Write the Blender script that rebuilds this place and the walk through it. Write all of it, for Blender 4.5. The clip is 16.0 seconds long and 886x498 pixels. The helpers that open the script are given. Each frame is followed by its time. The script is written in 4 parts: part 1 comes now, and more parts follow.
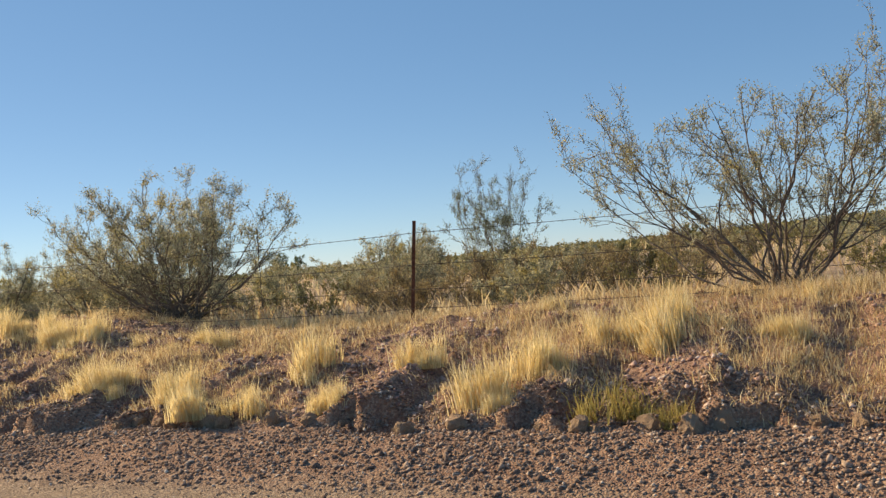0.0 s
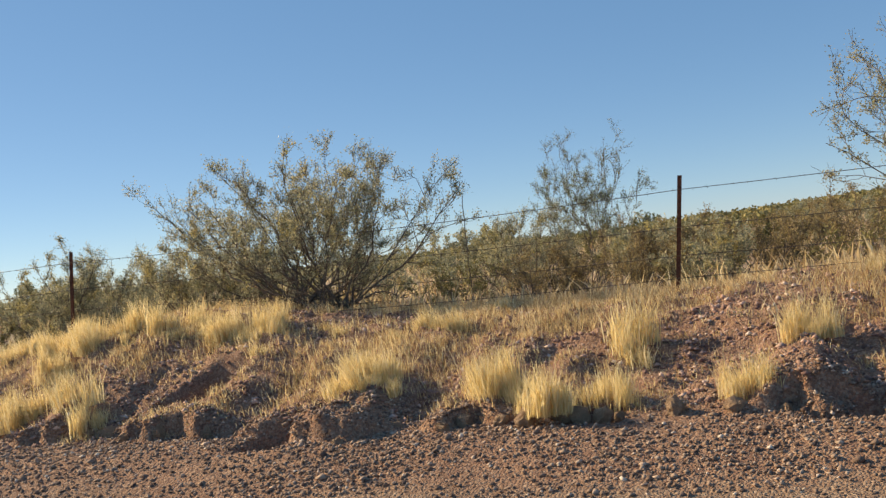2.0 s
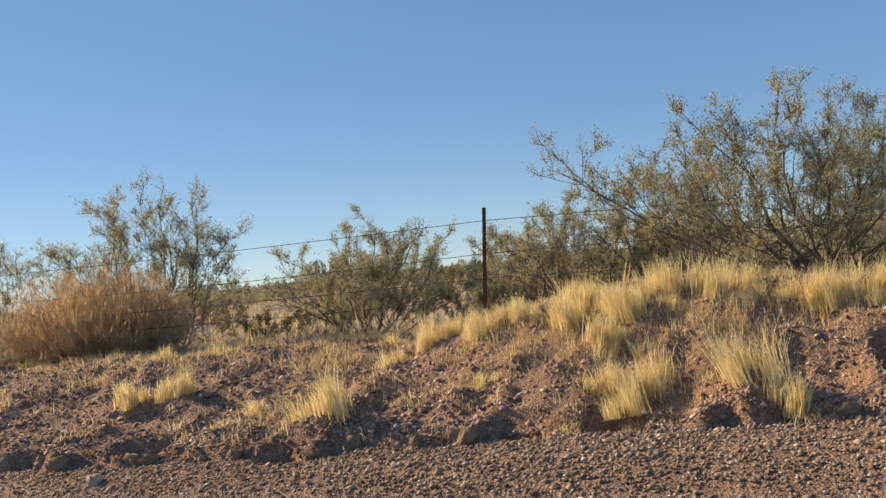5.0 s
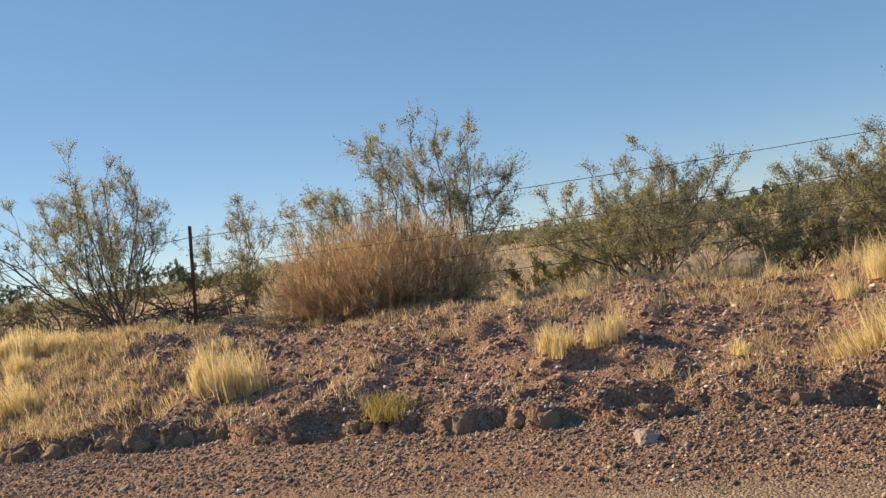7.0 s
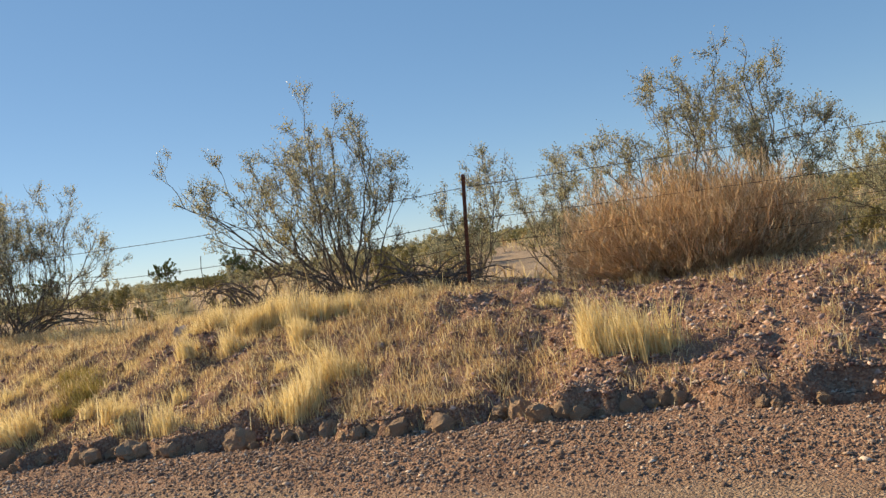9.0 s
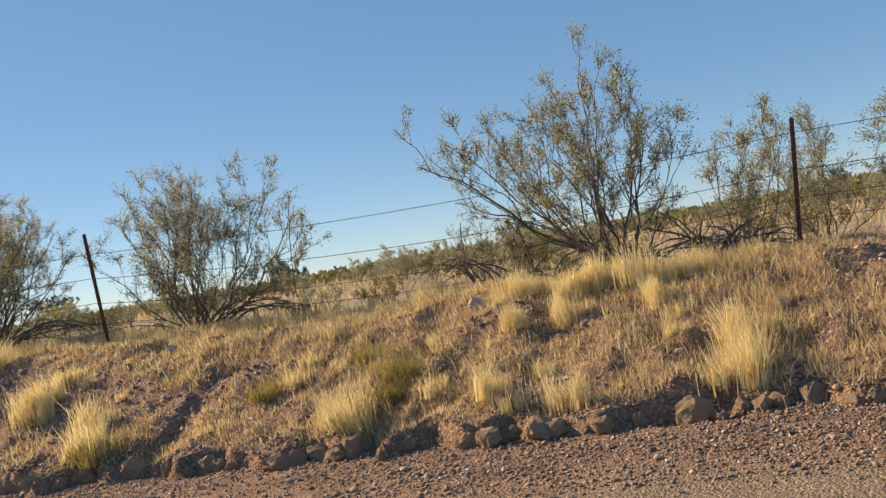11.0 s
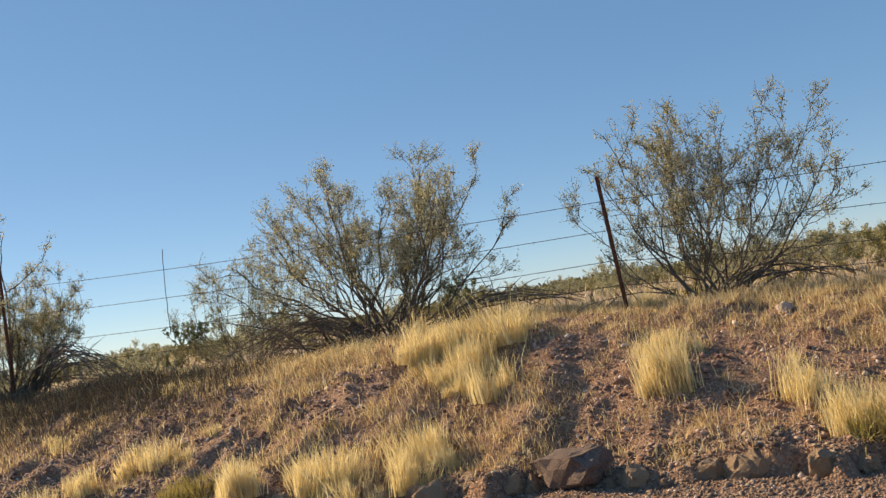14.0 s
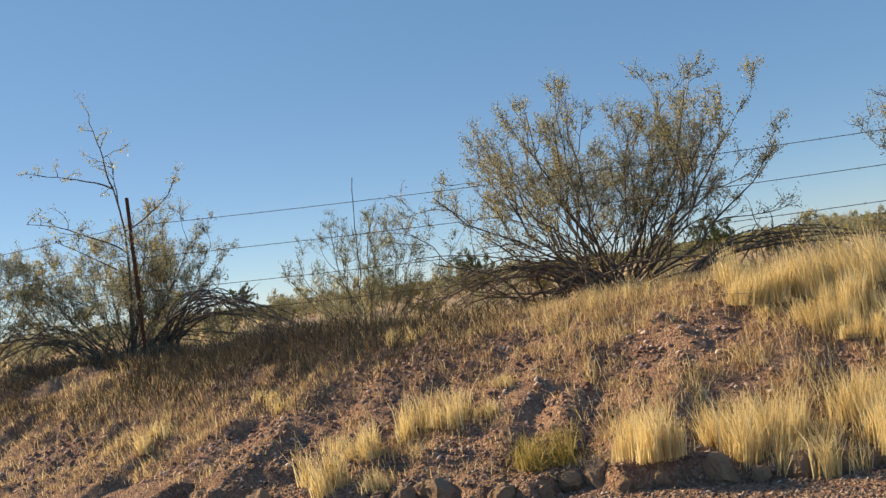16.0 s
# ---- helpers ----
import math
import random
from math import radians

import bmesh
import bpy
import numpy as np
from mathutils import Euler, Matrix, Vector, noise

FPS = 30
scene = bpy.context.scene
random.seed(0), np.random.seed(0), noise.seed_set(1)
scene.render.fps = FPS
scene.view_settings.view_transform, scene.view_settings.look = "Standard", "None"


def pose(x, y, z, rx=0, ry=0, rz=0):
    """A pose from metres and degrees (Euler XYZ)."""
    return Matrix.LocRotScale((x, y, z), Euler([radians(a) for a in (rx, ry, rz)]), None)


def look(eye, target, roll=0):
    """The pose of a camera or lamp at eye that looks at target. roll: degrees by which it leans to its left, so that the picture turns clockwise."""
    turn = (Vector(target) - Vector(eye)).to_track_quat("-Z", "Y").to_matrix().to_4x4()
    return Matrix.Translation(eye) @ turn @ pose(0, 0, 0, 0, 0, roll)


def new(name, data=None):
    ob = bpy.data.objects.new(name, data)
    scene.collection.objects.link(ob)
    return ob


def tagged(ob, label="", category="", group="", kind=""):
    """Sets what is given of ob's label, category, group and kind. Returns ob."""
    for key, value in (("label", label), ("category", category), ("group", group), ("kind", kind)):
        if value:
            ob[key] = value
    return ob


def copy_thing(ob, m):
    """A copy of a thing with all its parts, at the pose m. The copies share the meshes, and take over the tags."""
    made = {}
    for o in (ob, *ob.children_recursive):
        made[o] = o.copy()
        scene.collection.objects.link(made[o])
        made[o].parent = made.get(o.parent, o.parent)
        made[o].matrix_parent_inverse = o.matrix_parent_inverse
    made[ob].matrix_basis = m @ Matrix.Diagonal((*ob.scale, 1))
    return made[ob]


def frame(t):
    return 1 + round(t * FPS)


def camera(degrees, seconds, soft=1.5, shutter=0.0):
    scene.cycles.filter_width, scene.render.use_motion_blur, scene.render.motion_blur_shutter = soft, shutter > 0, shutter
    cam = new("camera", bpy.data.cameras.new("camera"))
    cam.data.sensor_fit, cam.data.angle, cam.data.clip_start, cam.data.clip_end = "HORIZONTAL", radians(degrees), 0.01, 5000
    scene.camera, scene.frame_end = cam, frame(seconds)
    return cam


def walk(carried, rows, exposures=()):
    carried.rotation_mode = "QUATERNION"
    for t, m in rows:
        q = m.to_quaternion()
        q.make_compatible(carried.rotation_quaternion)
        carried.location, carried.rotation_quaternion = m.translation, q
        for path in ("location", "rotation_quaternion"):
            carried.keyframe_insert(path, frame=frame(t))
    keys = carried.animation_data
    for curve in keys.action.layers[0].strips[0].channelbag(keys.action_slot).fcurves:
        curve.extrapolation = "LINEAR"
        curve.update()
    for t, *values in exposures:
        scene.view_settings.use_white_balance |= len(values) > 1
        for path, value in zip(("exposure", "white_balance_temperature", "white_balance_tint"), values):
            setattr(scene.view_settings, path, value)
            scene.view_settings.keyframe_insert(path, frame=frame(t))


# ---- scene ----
cam = camera(54.4, 16.0, soft=1.4)
PATH = [
    (0.0, (-0.032, -0.048, 1.418), (-4.218, 9.033, 1.526), -5.29),
    (0.5, (-0.995, -0.029, 1.430), (-5.046, 9.114, 1.500), -5.81),
    (1.0, (-1.913, 0.004, 1.438), (-5.650, 9.279, 1.541), -6.84),
    (1.5, (-2.880, 0.026, 1.434), (-6.293, 9.426, 1.447), -7.03),
    (2.0, (-3.819, 0.025, 1.421), (-7.224, 9.427, 1.452), -7.11),
    (2.5, (-4.803, 0.020, 1.411), (-8.960, 9.112, 1.162), -9.70),
    (3.0, (-5.739, 0.003, 1.400), (-9.490, 9.272, 1.241), -7.71),
    (3.5, (-6.724, -0.008, 1.397), (-10.401, 9.289, 1.604), -5.72),
    (6.0, (-12.005, -0.045, 1.405), (-14.898, 9.525, 1.597), -6.75),
    (6.5, (-12.880, -0.002, 1.423), (-16.488, 9.324, 1.372), -8.57),
    (7.0, (-13.795, 0.031, 1.431), (-17.317, 9.390, 1.380), -8.56),
    (7.5, (-14.743, 0.042, 1.433), (-18.349, 9.369, 1.394), -8.80),
    (8.0, (-15.715, 0.063, 1.437), (-19.508, 9.315, 1.334), -8.53),
    (10.5, (-20.215, 0.016, 1.421), (-23.305, 9.526, 1.386), -9.54),
    (11.0, (-21.185, 0.004, 1.420), (-24.555, 9.419, 1.471), -9.99),
    (11.5, (-22.175, -0.003, 1.424), (-25.493, 9.430, 1.590), -9.34),
    (12.0, (-23.164, -0.045, 1.419), (-26.586, 9.347, 1.701), -9.37),
    (12.5, (-24.144, -0.081, 1.416), (-27.438, 9.347, 1.942), -9.38),
    (13.0, (-25.102, -0.080, 1.412), (-28.573, 9.279, 2.020), -9.92),
    (13.5, (-26.048, -0.056, 1.408), (-29.775, 9.200, 2.072), -9.79),
    (14.0, (-26.977, -0.024, 1.408), (-31.093, 9.068, 2.040), -9.54),
    (14.5, (-27.904, 0.015, 1.412), (-31.803, 9.218, 1.752), -8.77),
    (15.0, (-28.851, 0.040, 1.417), (-32.657, 9.285, 1.644), -9.23),
    (15.5, (-29.805, 0.065, 1.429), (-33.597, 9.315, 1.662), -9.14),
    (16.0, (-30.758, 0.066, 1.437), (-34.304, 9.409, 1.802), -8.45),
]
walk(cam, [(t, look(eye, target, roll)) for t, eye, target, roll in PATH], [(0.0, 0.57, 7250, 5), (16.0, 0.57, 7250, 5)])

# ---- world, sun ----
SUN_FROM = Vector((-0.86, 0.13, 0.46)).normalized()
world = bpy.data.worlds.new("sky")
scene.world = world
world.use_nodes = True
wn = world.node_tree
sky = wn.nodes.new("ShaderNodeTexSky")
sky.sky_type = "NISHITA"
sky.sun_disc = False
sky.sun_elevation = math.asin(SUN_FROM.z)
sky.sun_rotation = math.atan2(SUN_FROM.x, SUN_FROM.y)
sky.altitude = 600
sky.air_density = 0.7
sky.dust_density = 0.05
sky.ozone_density = 1.15
haze = wn.nodes.new("ShaderNodeMix")
haze.data_type = "RGBA"
haze.inputs[0].default_value = 0.53
haze.inputs[7].default_value = (0.86, 2.3, 5.0, 1)
wn.links.new(sky.outputs["Color"], haze.inputs[6])
wn.nodes["Background"].inputs["Strength"].default_value = 0.094
wn.links.new(haze.outputs[2], wn.nodes["Background"].inputs["Color"])

sun_data = bpy.data.lights.new("sun", "SUN")
sun_data.energy = 5.0
sun_data.angle = radians(0.6)
sun_data.color = (1.0, 0.785, 0.54)
sun = new("sun", sun_data)
sun.matrix_world = look(SUN_FROM * 60, (0, 0, 0))


# ---- materials ----
def material(name, rough=0.9):
    m = bpy.data.materials.new(name)
    m.use_nodes = True
    b = m.node_tree.nodes["Principled BSDF"]
    b.inputs["Roughness"].default_value = rough
    b.inputs["Specular IOR Level"].default_value = 0.25
    return m, m.node_tree, b


def noise_node(nt, scale, detail=4, rough=0.55, coords=None):
    n = nt.nodes.new("ShaderNodeTexNoise")
    n.inputs["Scale"].default_value = scale
    n.inputs["Detail"].default_value = detail
    n.inputs["Roughness"].default_value = rough
    if coords is None:
        coords = nt.nodes.new("ShaderNodeTexCoord").outputs["Object"]
    nt.links.new(coords, n.inputs["Vector"])
    return n


def ramp(nt, value, stops):
    r = nt.nodes.new("ShaderNodeValToRGB")
    while len(r.color_ramp.elements) < len(stops):
        r.color_ramp.elements.new(0.5)
    for e, (p, c) in zip(r.color_ramp.elements, stops):
        e.position, e.color = p, (*c, 1)
    nt.links.new(value, r.inputs["Fac"])
    return r.outputs["Color"]


def mix(nt, fac, a, b, blend="MIX"):
    n = nt.nodes.new("ShaderNodeMix")
    n.data_type, n.blend_type = "RGBA", blend
    for value, socket in ((fac, n.inputs[0]), (a, n.inputs[6]), (b, n.inputs[7])):
        if isinstance(value, (int, float)):
            socket.default_value = value
        elif isinstance(value, tuple):
            socket.default_value = (*value, 1)
        else:
            nt.links.new(value, socket)
    return n.outputs[2]


def bump(nt, b, height, strength, distance):
    n = nt.nodes.new("ShaderNodeBump")
    n.inputs["Strength"].default_value = strength
    n.inputs["Distance"].default_value = distance
    nt.links.new(height, n.inputs["Height"])
    nt.links.new(n.outputs["Normal"], b.inputs["Normal"])


def attribute(nt, name):
    n = nt.nodes.new("ShaderNodeAttribute")
    n.attribute_name = name
    return n.outputs["Fac"]


def island(nt):
    return nt.nodes.new("ShaderNodeNewGeometry").outputs["Random Per Island"]


def ground_material():
    m, nt, b = material("dry_ground", 0.95)
    fine = noise_node(nt, 38, 5, 0.7)
    mid = noise_node(nt, 2.2, 4, 0.6)
    grit = nt.nodes.new("ShaderNodeTexVoronoi")
    grit.inputs["Scale"].default_value = 60
    nt.links.new(nt.nodes.new("ShaderNodeTexCoord").outputs["Object"], grit.inputs["Vector"])
    pebble = ramp(nt, grit.outputs["Color"], [(0.1, (0.09, 0.055, 0.04)), (0.4, (0.23, 0.155, 0.105)), (0.65, (0.36, 0.265, 0.18)), (0.9, (0.60, 0.49, 0.37))])
    soil = ramp(nt, mid.outputs["Fac"], [(0.3, (0.21, 0.105, 0.078)), (0.5, (0.33, 0.185, 0.128)), (0.7, (0.42, 0.245, 0.16))])
    bank = mix(nt, 0.38, soil, pebble)
    road = mix(nt, 0.45, ramp(nt, mid.outputs["Fac"], [(0.3, (0.29, 0.21, 0.15)), (0.7, (0.39, 0.29, 0.205))]), pebble)
    desert = mix(nt, 0.3, ramp(nt, mid.outputs["Fac"], [(0.3, (0.34, 0.24, 0.165)), (0.55, (0.47, 0.36, 0.25)), (0.75, (0.56, 0.45, 0.32))]), pebble)
    col = mix(nt, attribute(nt, "roadway"), bank, road)
    col = mix(nt, attribute(nt, "desert"), col, desert)
    col = mix(nt, 0.5, col, ramp(nt, fine.outputs["Fac"], [(0.3, (0.35, 0.35, 0.35)), (0.7, (0.68, 0.66, 0.63))]), "OVERLAY")
    nt.links.new(col, b.inputs["Base Color"])
    dome = nt.nodes.new("ShaderNodeMath")
    dome.operation = "MULTIPLY_ADD"
    nt.links.new(grit.outputs["Distance"], dome.inputs[0])
    dome.inputs[1].default_value = -0.8
    nt.links.new(fine.outputs["Fac"], dome.inputs[2])
    bump(nt, b, dome.outputs["Value"], 0.8, 0.035)
    return m


def stone_material(name, stops, scale=30):
    m, nt, b = material(name, 0.9)
    tint = ramp(nt, island(nt), stops)
    grain = noise_node(nt, scale, 4, 0.7)
    col = mix(nt, 0.45, tint, ramp(nt, grain.outputs["Fac"], [(0.3, (0.3, 0.29, 0.28)), (0.7, (0.72, 0.7, 0.68))]), "OVERLAY")
    nt.links.new(col, b.inputs["Base Color"])
    bump(nt, b, grain.outputs["Fac"], 0.5, 0.02)
    return m


def plant_material(name, stops, rough=0.75, through_light=0.0, ochre=None):
    m, nt, b = material(name, rough)
    col = ramp(nt, island(nt), stops)
    grain = noise_node(nt, 3.0, 2)
    col = mix(nt, 0.35, col, ramp(nt, grain.outputs["Fac"], [(0.3, (0.36, 0.36, 0.36)), (0.7, (0.64, 0.64, 0.64))]), "OVERLAY")
    if ochre:
        clump = noise_node(nt, 2.6, 2)
        col = mix(nt, ramp(nt, clump.outputs["Fac"], [(0.52, (0, 0, 0)), (0.66, (0.75, 0.75, 0.75))]), col, ochre)
    nt.links.new(col, b.inputs["Base Color"])
    if through_light:
        t = nt.nodes.new("ShaderNodeBsdfTranslucent")
        nt.links.new(col, t.inputs["Color"])
        s = nt.nodes.new("ShaderNodeMixShader")
        s.inputs["Fac"].default_value = through_light
        out = nt.nodes["Material Output"]
        nt.links.new(b.outputs["BSDF"], s.inputs[1])
        nt.links.new(t.outputs["BSDF"], s.inputs[2])
        nt.links.new(s.outputs["Shader"], out.inputs["Surface"])
    return m


def plain_material(name, low, high, scale=20, rough=0.8, metal=0.0, relief=0.3, depth=0.004):
    m, nt, b = material(name, rough)
    b.inputs["Metallic"].default_value = metal
    grain = noise_node(nt, scale, 5, 0.65)
    nt.links.new(ramp(nt, grain.outputs["Fac"], [(0.32, low), (0.68, high)]), b.inputs["Base Color"])
    bump(nt, b, grain.outputs["Fac"], relief, depth)
    return m


M_GROUND = ground_material()
M_GRAVEL = stone_material("gravel_stone", [(0.0, (0.12, 0.08, 0.065)), (0.4, (0.24, 0.17, 0.13)), (0.75, (0.34, 0.25, 0.19)), (0.95, (0.45, 0.35, 0.28)), (1.0, (0.70, 0.61, 0.52))])
M_RUBBLE = stone_material("red_rubble", [(0.0, (0.14, 0.08, 0.07)), (0.35, (0.28, 0.175, 0.145)), (0.65, (0.40, 0.265, 0.215)), (0.9, (0.52, 0.38, 0.32)), (1.0, (0.70, 0.59, 0.52))])
M_CLOD = plain_material("earth_clod", (0.30, 0.195, 0.125), (0.56, 0.40, 0.27), 22, 0.95, 0, 0.9, 0.03)
M_PALE_ROCK = plain_material("pale_rock", (0.36, 0.27, 0.22), (0.58, 0.47, 0.40), 24, 0.85, 0, 0.6, 0.02)
M_DARK_ROCK = plain_material("dark_rock", (0.12, 0.085, 0.072), (0.27, 0.195, 0.16), 22, 0.9, 0, 0.8, 0.03)
M_GOLD = plant_material("straw_gold", [(0.0, (0.62, 0.47, 0.22)), (0.4, (0.80, 0.66, 0.35)), (0.75, (0.87, 0.76, 0.46)), (1.0, (0.90, 0.82, 0.58))], 0.7, 0.48)
M_TAN = plant_material("dry_stubble", [(0.0, (0.30, 0.19, 0.10)), (0.25, (0.50, 0.36, 0.19)), (0.6, (0.70, 0.55, 0.31)), (0.95, (0.85, 0.73, 0.47)), (1.0, (0.36, 0.33, 0.14))], 0.75, 0.45)
M_BARK = plain_material("shrub_bark", (0.08, 0.064, 0.052), (0.22, 0.18, 0.145), 30, 0.85, 0, 0.4, 0.004)
M_DEAD = plain_material("dead_twig", (0.11, 0.08, 0.06), (0.27, 0.21, 0.165), 30, 0.85, 0, 0.4, 0.004)
LEAF_STOPS = [(0.0, (0.19, 0.205, 0.13)), (0.4, (0.34, 0.345, 0.235)), (0.75, (0.46, 0.45, 0.31)), (0.93, (0.53, 0.48, 0.31)), (1.0, (0.58, 0.49, 0.32))]
M_LEAF = plant_material("creosote_leaf", LEAF_STOPS, 0.42, 0.48, (0.50, 0.41, 0.13))
M_PALE_LEAF = plant_material("grey_green_leaf", [(0.0, (0.20, 0.22, 0.12)), (0.5, (0.31, 0.33, 0.18)), (1.0, (0.44, 0.44, 0.25))], 0.6, 0.25)
M_RUSSET = plant_material("russet_twig", [(0.0, (0.42, 0.27, 0.15)), (0.5, (0.73, 0.52, 0.31)), (0.85, (0.83, 0.66, 0.44)), (1.0, (0.88, 0.76, 0.57))], 0.75, 0.45)
# near-black browns: the ragged bush's shade put into the stalk colour
M_SHADE_STALKS = plant_material("shade_dark_stalk", [(0.0, (0.07, 0.055, 0.04)), (0.6, (0.15, 0.12, 0.08)), (1.0, (0.27, 0.22, 0.14))], 0.85, 0.1)
M_SCRUB = plant_material("far_scrub", [(0.0, (0.15, 0.145, 0.06)), (0.5, (0.24, 0.215, 0.085)), (1.0, (0.33, 0.28, 0.125))], 0.85, 0.15)
M_BROWN = plant_material("brown_olive_leaf", [(0.0, (0.22, 0.165, 0.085)), (0.5, (0.34, 0.27, 0.13)), (1.0, (0.46, 0.36, 0.19))], 0.7, 0.3)
M_MESQUITE = plant_material("mesquite_leaf", [(0.0, (0.09, 0.115, 0.045)), (0.5, (0.14, 0.17, 0.065)), (1.0, (0.21, 0.23, 0.10))], 0.7, 0.2)
M_RUST = plain_material("rusted_steel", (0.075, 0.032, 0.022), (0.20, 0.085, 0.05), 40, 0.85, 0.1, 0.5, 0.003)
M_WIRE = plain_material("weathered_wire", (0.06, 0.045, 0.04), (0.15, 0.12, 0.11), 60, 0.6, 0.6, 0.1, 0.001)


# ---- small tools ----
def lattice(ix, iy, seed):
    h = np.sin(ix * 127.1 + iy * 311.7 + seed * 74.7) * 43758.5453
    return h - np.floor(h)


def value_noise(x, y, seed):
    ix, iy = np.floor(x), np.floor(y)
    fx, fy = x - ix, y - iy
    fx, fy = fx * fx * (3 - 2 * fx), fy * fy * (3 - 2 * fy)
    a, b = lattice(ix, iy, seed), lattice(ix + 1, iy, seed)
    c, d = lattice(ix, iy + 1, seed), lattice(ix + 1, iy + 1, seed)
    return (a + (b - a) * fx) * (1 - fy) + (c + (d - c) * fx) * fy - 0.5


def fbm(x, y, seed, octaves=3):
    total, amp = 0, 1.0
    for k in range(octaves):
        total = total + amp * value_noise(x * 2 ** k, y * 2 ** k, seed + k)
        amp *= 0.5
    return total


def step(a, b, v):
    u = np.clip((v - a) / (b - a), 0, 1)
    return u * u * (3 - 2 * u)


# height of the bank's crest along the road, and the foot of the bank
CREST_X = (-60, -40, -37, -35.6, -33.6, -32.4, -31.2, -30.2, -28.7, -27, -24.2, -23.4, -22, -20.3, -18.8, -17, -14.9, -13.4, -12.2, -10.8, -9.6, -8, -7, -4.3, -2.5, 1, 20)
CREST_Z = (1.0, 1.02, 0.98, 1.02, 0.95, 1.0, 1.08, 1.08, 0.98, 0.9, 0.88, 0.92, 0.9, 0.84, 0.68, 0.73, 0.72, 0.55, 0.84, 1.0, 0.96, 0.76, 0.68, 0.7, 0.78, 0.76, 0.75)
FOOT_X = (-60, -32, -29.6, -24.5, -21.6, -18.8, -17.2, -14.7, -13.4, -10.9, -7.4, -4.7, -3.1, 20)
FOOT_Y = (5.35, 5.45, 5.72, 5.8, 5.86, 5.84, 5.74, 5.72, 5.62, 6.05, 5.7, 5.75, 5.6, 5.6)


# eroded hollows in the bank: x, y, half width along the road and across it, depth
HOLLOWS = [(-8.8, 6.8, 0.24, 0.45, 0.40), (-7.4, 5.62, 0.17, 0.24, 0.22), (-14.75, 5.85, 0.22, 0.18, 0.18), (-17.2, 5.85, 0.20, 0.16, 0.16), (-3.4, 5.75, 0.22, 0.18, 0.17), (-5.0, 5.85, 0.18, 0.15, 0.15),
           (-10.9, 6.15, 0.2, 0.16, 0.15), (-2.0, 5.8, 0.22, 0.17, 0.16), (-11.6, 6.1, 0.25, 0.2, 0.15), (-21.7, 5.95, 0.24, 0.16, 0.15), (-13.3, 5.72, 0.22, 0.15, 0.15), (-1.2, 5.8, 0.3, 0.18, 0.17)]


def in_hollow(x, y, margin=1.25):
    inside = np.zeros(np.shape(x), bool)
    for hx, hy, wide, across, deep in HOLLOWS:
        inside |= (np.abs(x - hx) < wide * margin) & (np.abs(y - hy) < across * margin)
    return inside


def foot_of(x):
    """The ragged line along which the bank has broken off above the gravel."""
    bites = np.abs(value_noise(x * 1.9, x * 0 + 5, 17)) ** 0.7 * 0.42 + 0.20 * value_noise(x * 4.6, x * 0 + 8, 18) + 0.12 * value_noise(x * 9.5, x * 0 + 9, 19)
    return np.interp(x, FOOT_X, FOOT_Y) - 0.06 + 0.16 * fbm(x * 0.9, x * 0, 11, 2) + bites


def height(x, y):
    x, y = np.asarray(x, float), np.asarray(y, float)
    crest = np.interp(x, CREST_X, CREST_Z) + 0.03 * fbm(x * 0.9, y * 0.3, 3)
    foot = foot_of(x) + 0.05 * value_noise(x * 11, y * 11, 23)
    level = np.interp(x, (-45, -32, -25, -16, -10, 5), (-0.17, -0.15, -0.08, 0.0, 0.07, 0.07))
    apron = (0.10 + level) * step(4.5, 5.5, y) + 0.03 * fbm(x * 1.1, y * 1.1, 21) * step(4.2, 5.2, y)
    lip = np.clip(np.where(x < -13, 0.125, 0.10) + np.where(x < -13, 0.16, 0.2) * fbm(x * 1.9, x * 0 + 2, 31, 3), 0.01, 0.22) * step(foot - 0.01, foot + 0.05, y)
    u = np.clip((y - foot - 0.05) / (8.35 - foot), 0, 1)
    rise = (crest - 0.10 - level - lip) * (0.35 * u + 0.65 * u * u * (3 - 2 * u))
    crumble = 0.09 * (0.25 - np.abs(fbm(x * 2.1, y * 2.4, 43, 3)))
    rough = (crumble + 0.07 * fbm(x * 1.3, y * 1.6, 41, 4) + 0.07 * fbm(x * 4.5, y * 4.5, 47, 2) + 0.035 * value_noise(x * 9, y * 9, 49)) * step(foot, foot + 0.4, y) * (1 - step(8.6, 12, y))
    fall = -0.42 * step(9.1, 13.5, y) + 0.25 * step(20, 90, y)
    hill = 1.45 * step(25, 120, y) * step(-40, 30, x) + 0.05 * fbm(x * 0.12, y * 0.12, 51) * step(10, 16, y)
    road = 0.015 * fbm(x * 0.8, y * 1.5, 61) + 0.006 * fbm(x * 7, y * 7, 62, 2)
    dent = 0
    for hx, hy, wide, across, deep in HOLLOWS:
        dent = dent - deep * np.exp(-(((x - hx) / wide) ** 8 + ((y - hy) / across) ** 8))
    verge = -0.25 * step(-4.5, -7.5, y)
    return road + apron + lip + rise + rough + fall + hill + verge + dent


def at(x, y):
    return float(height(np.array([x]), np.array([y]))[0])


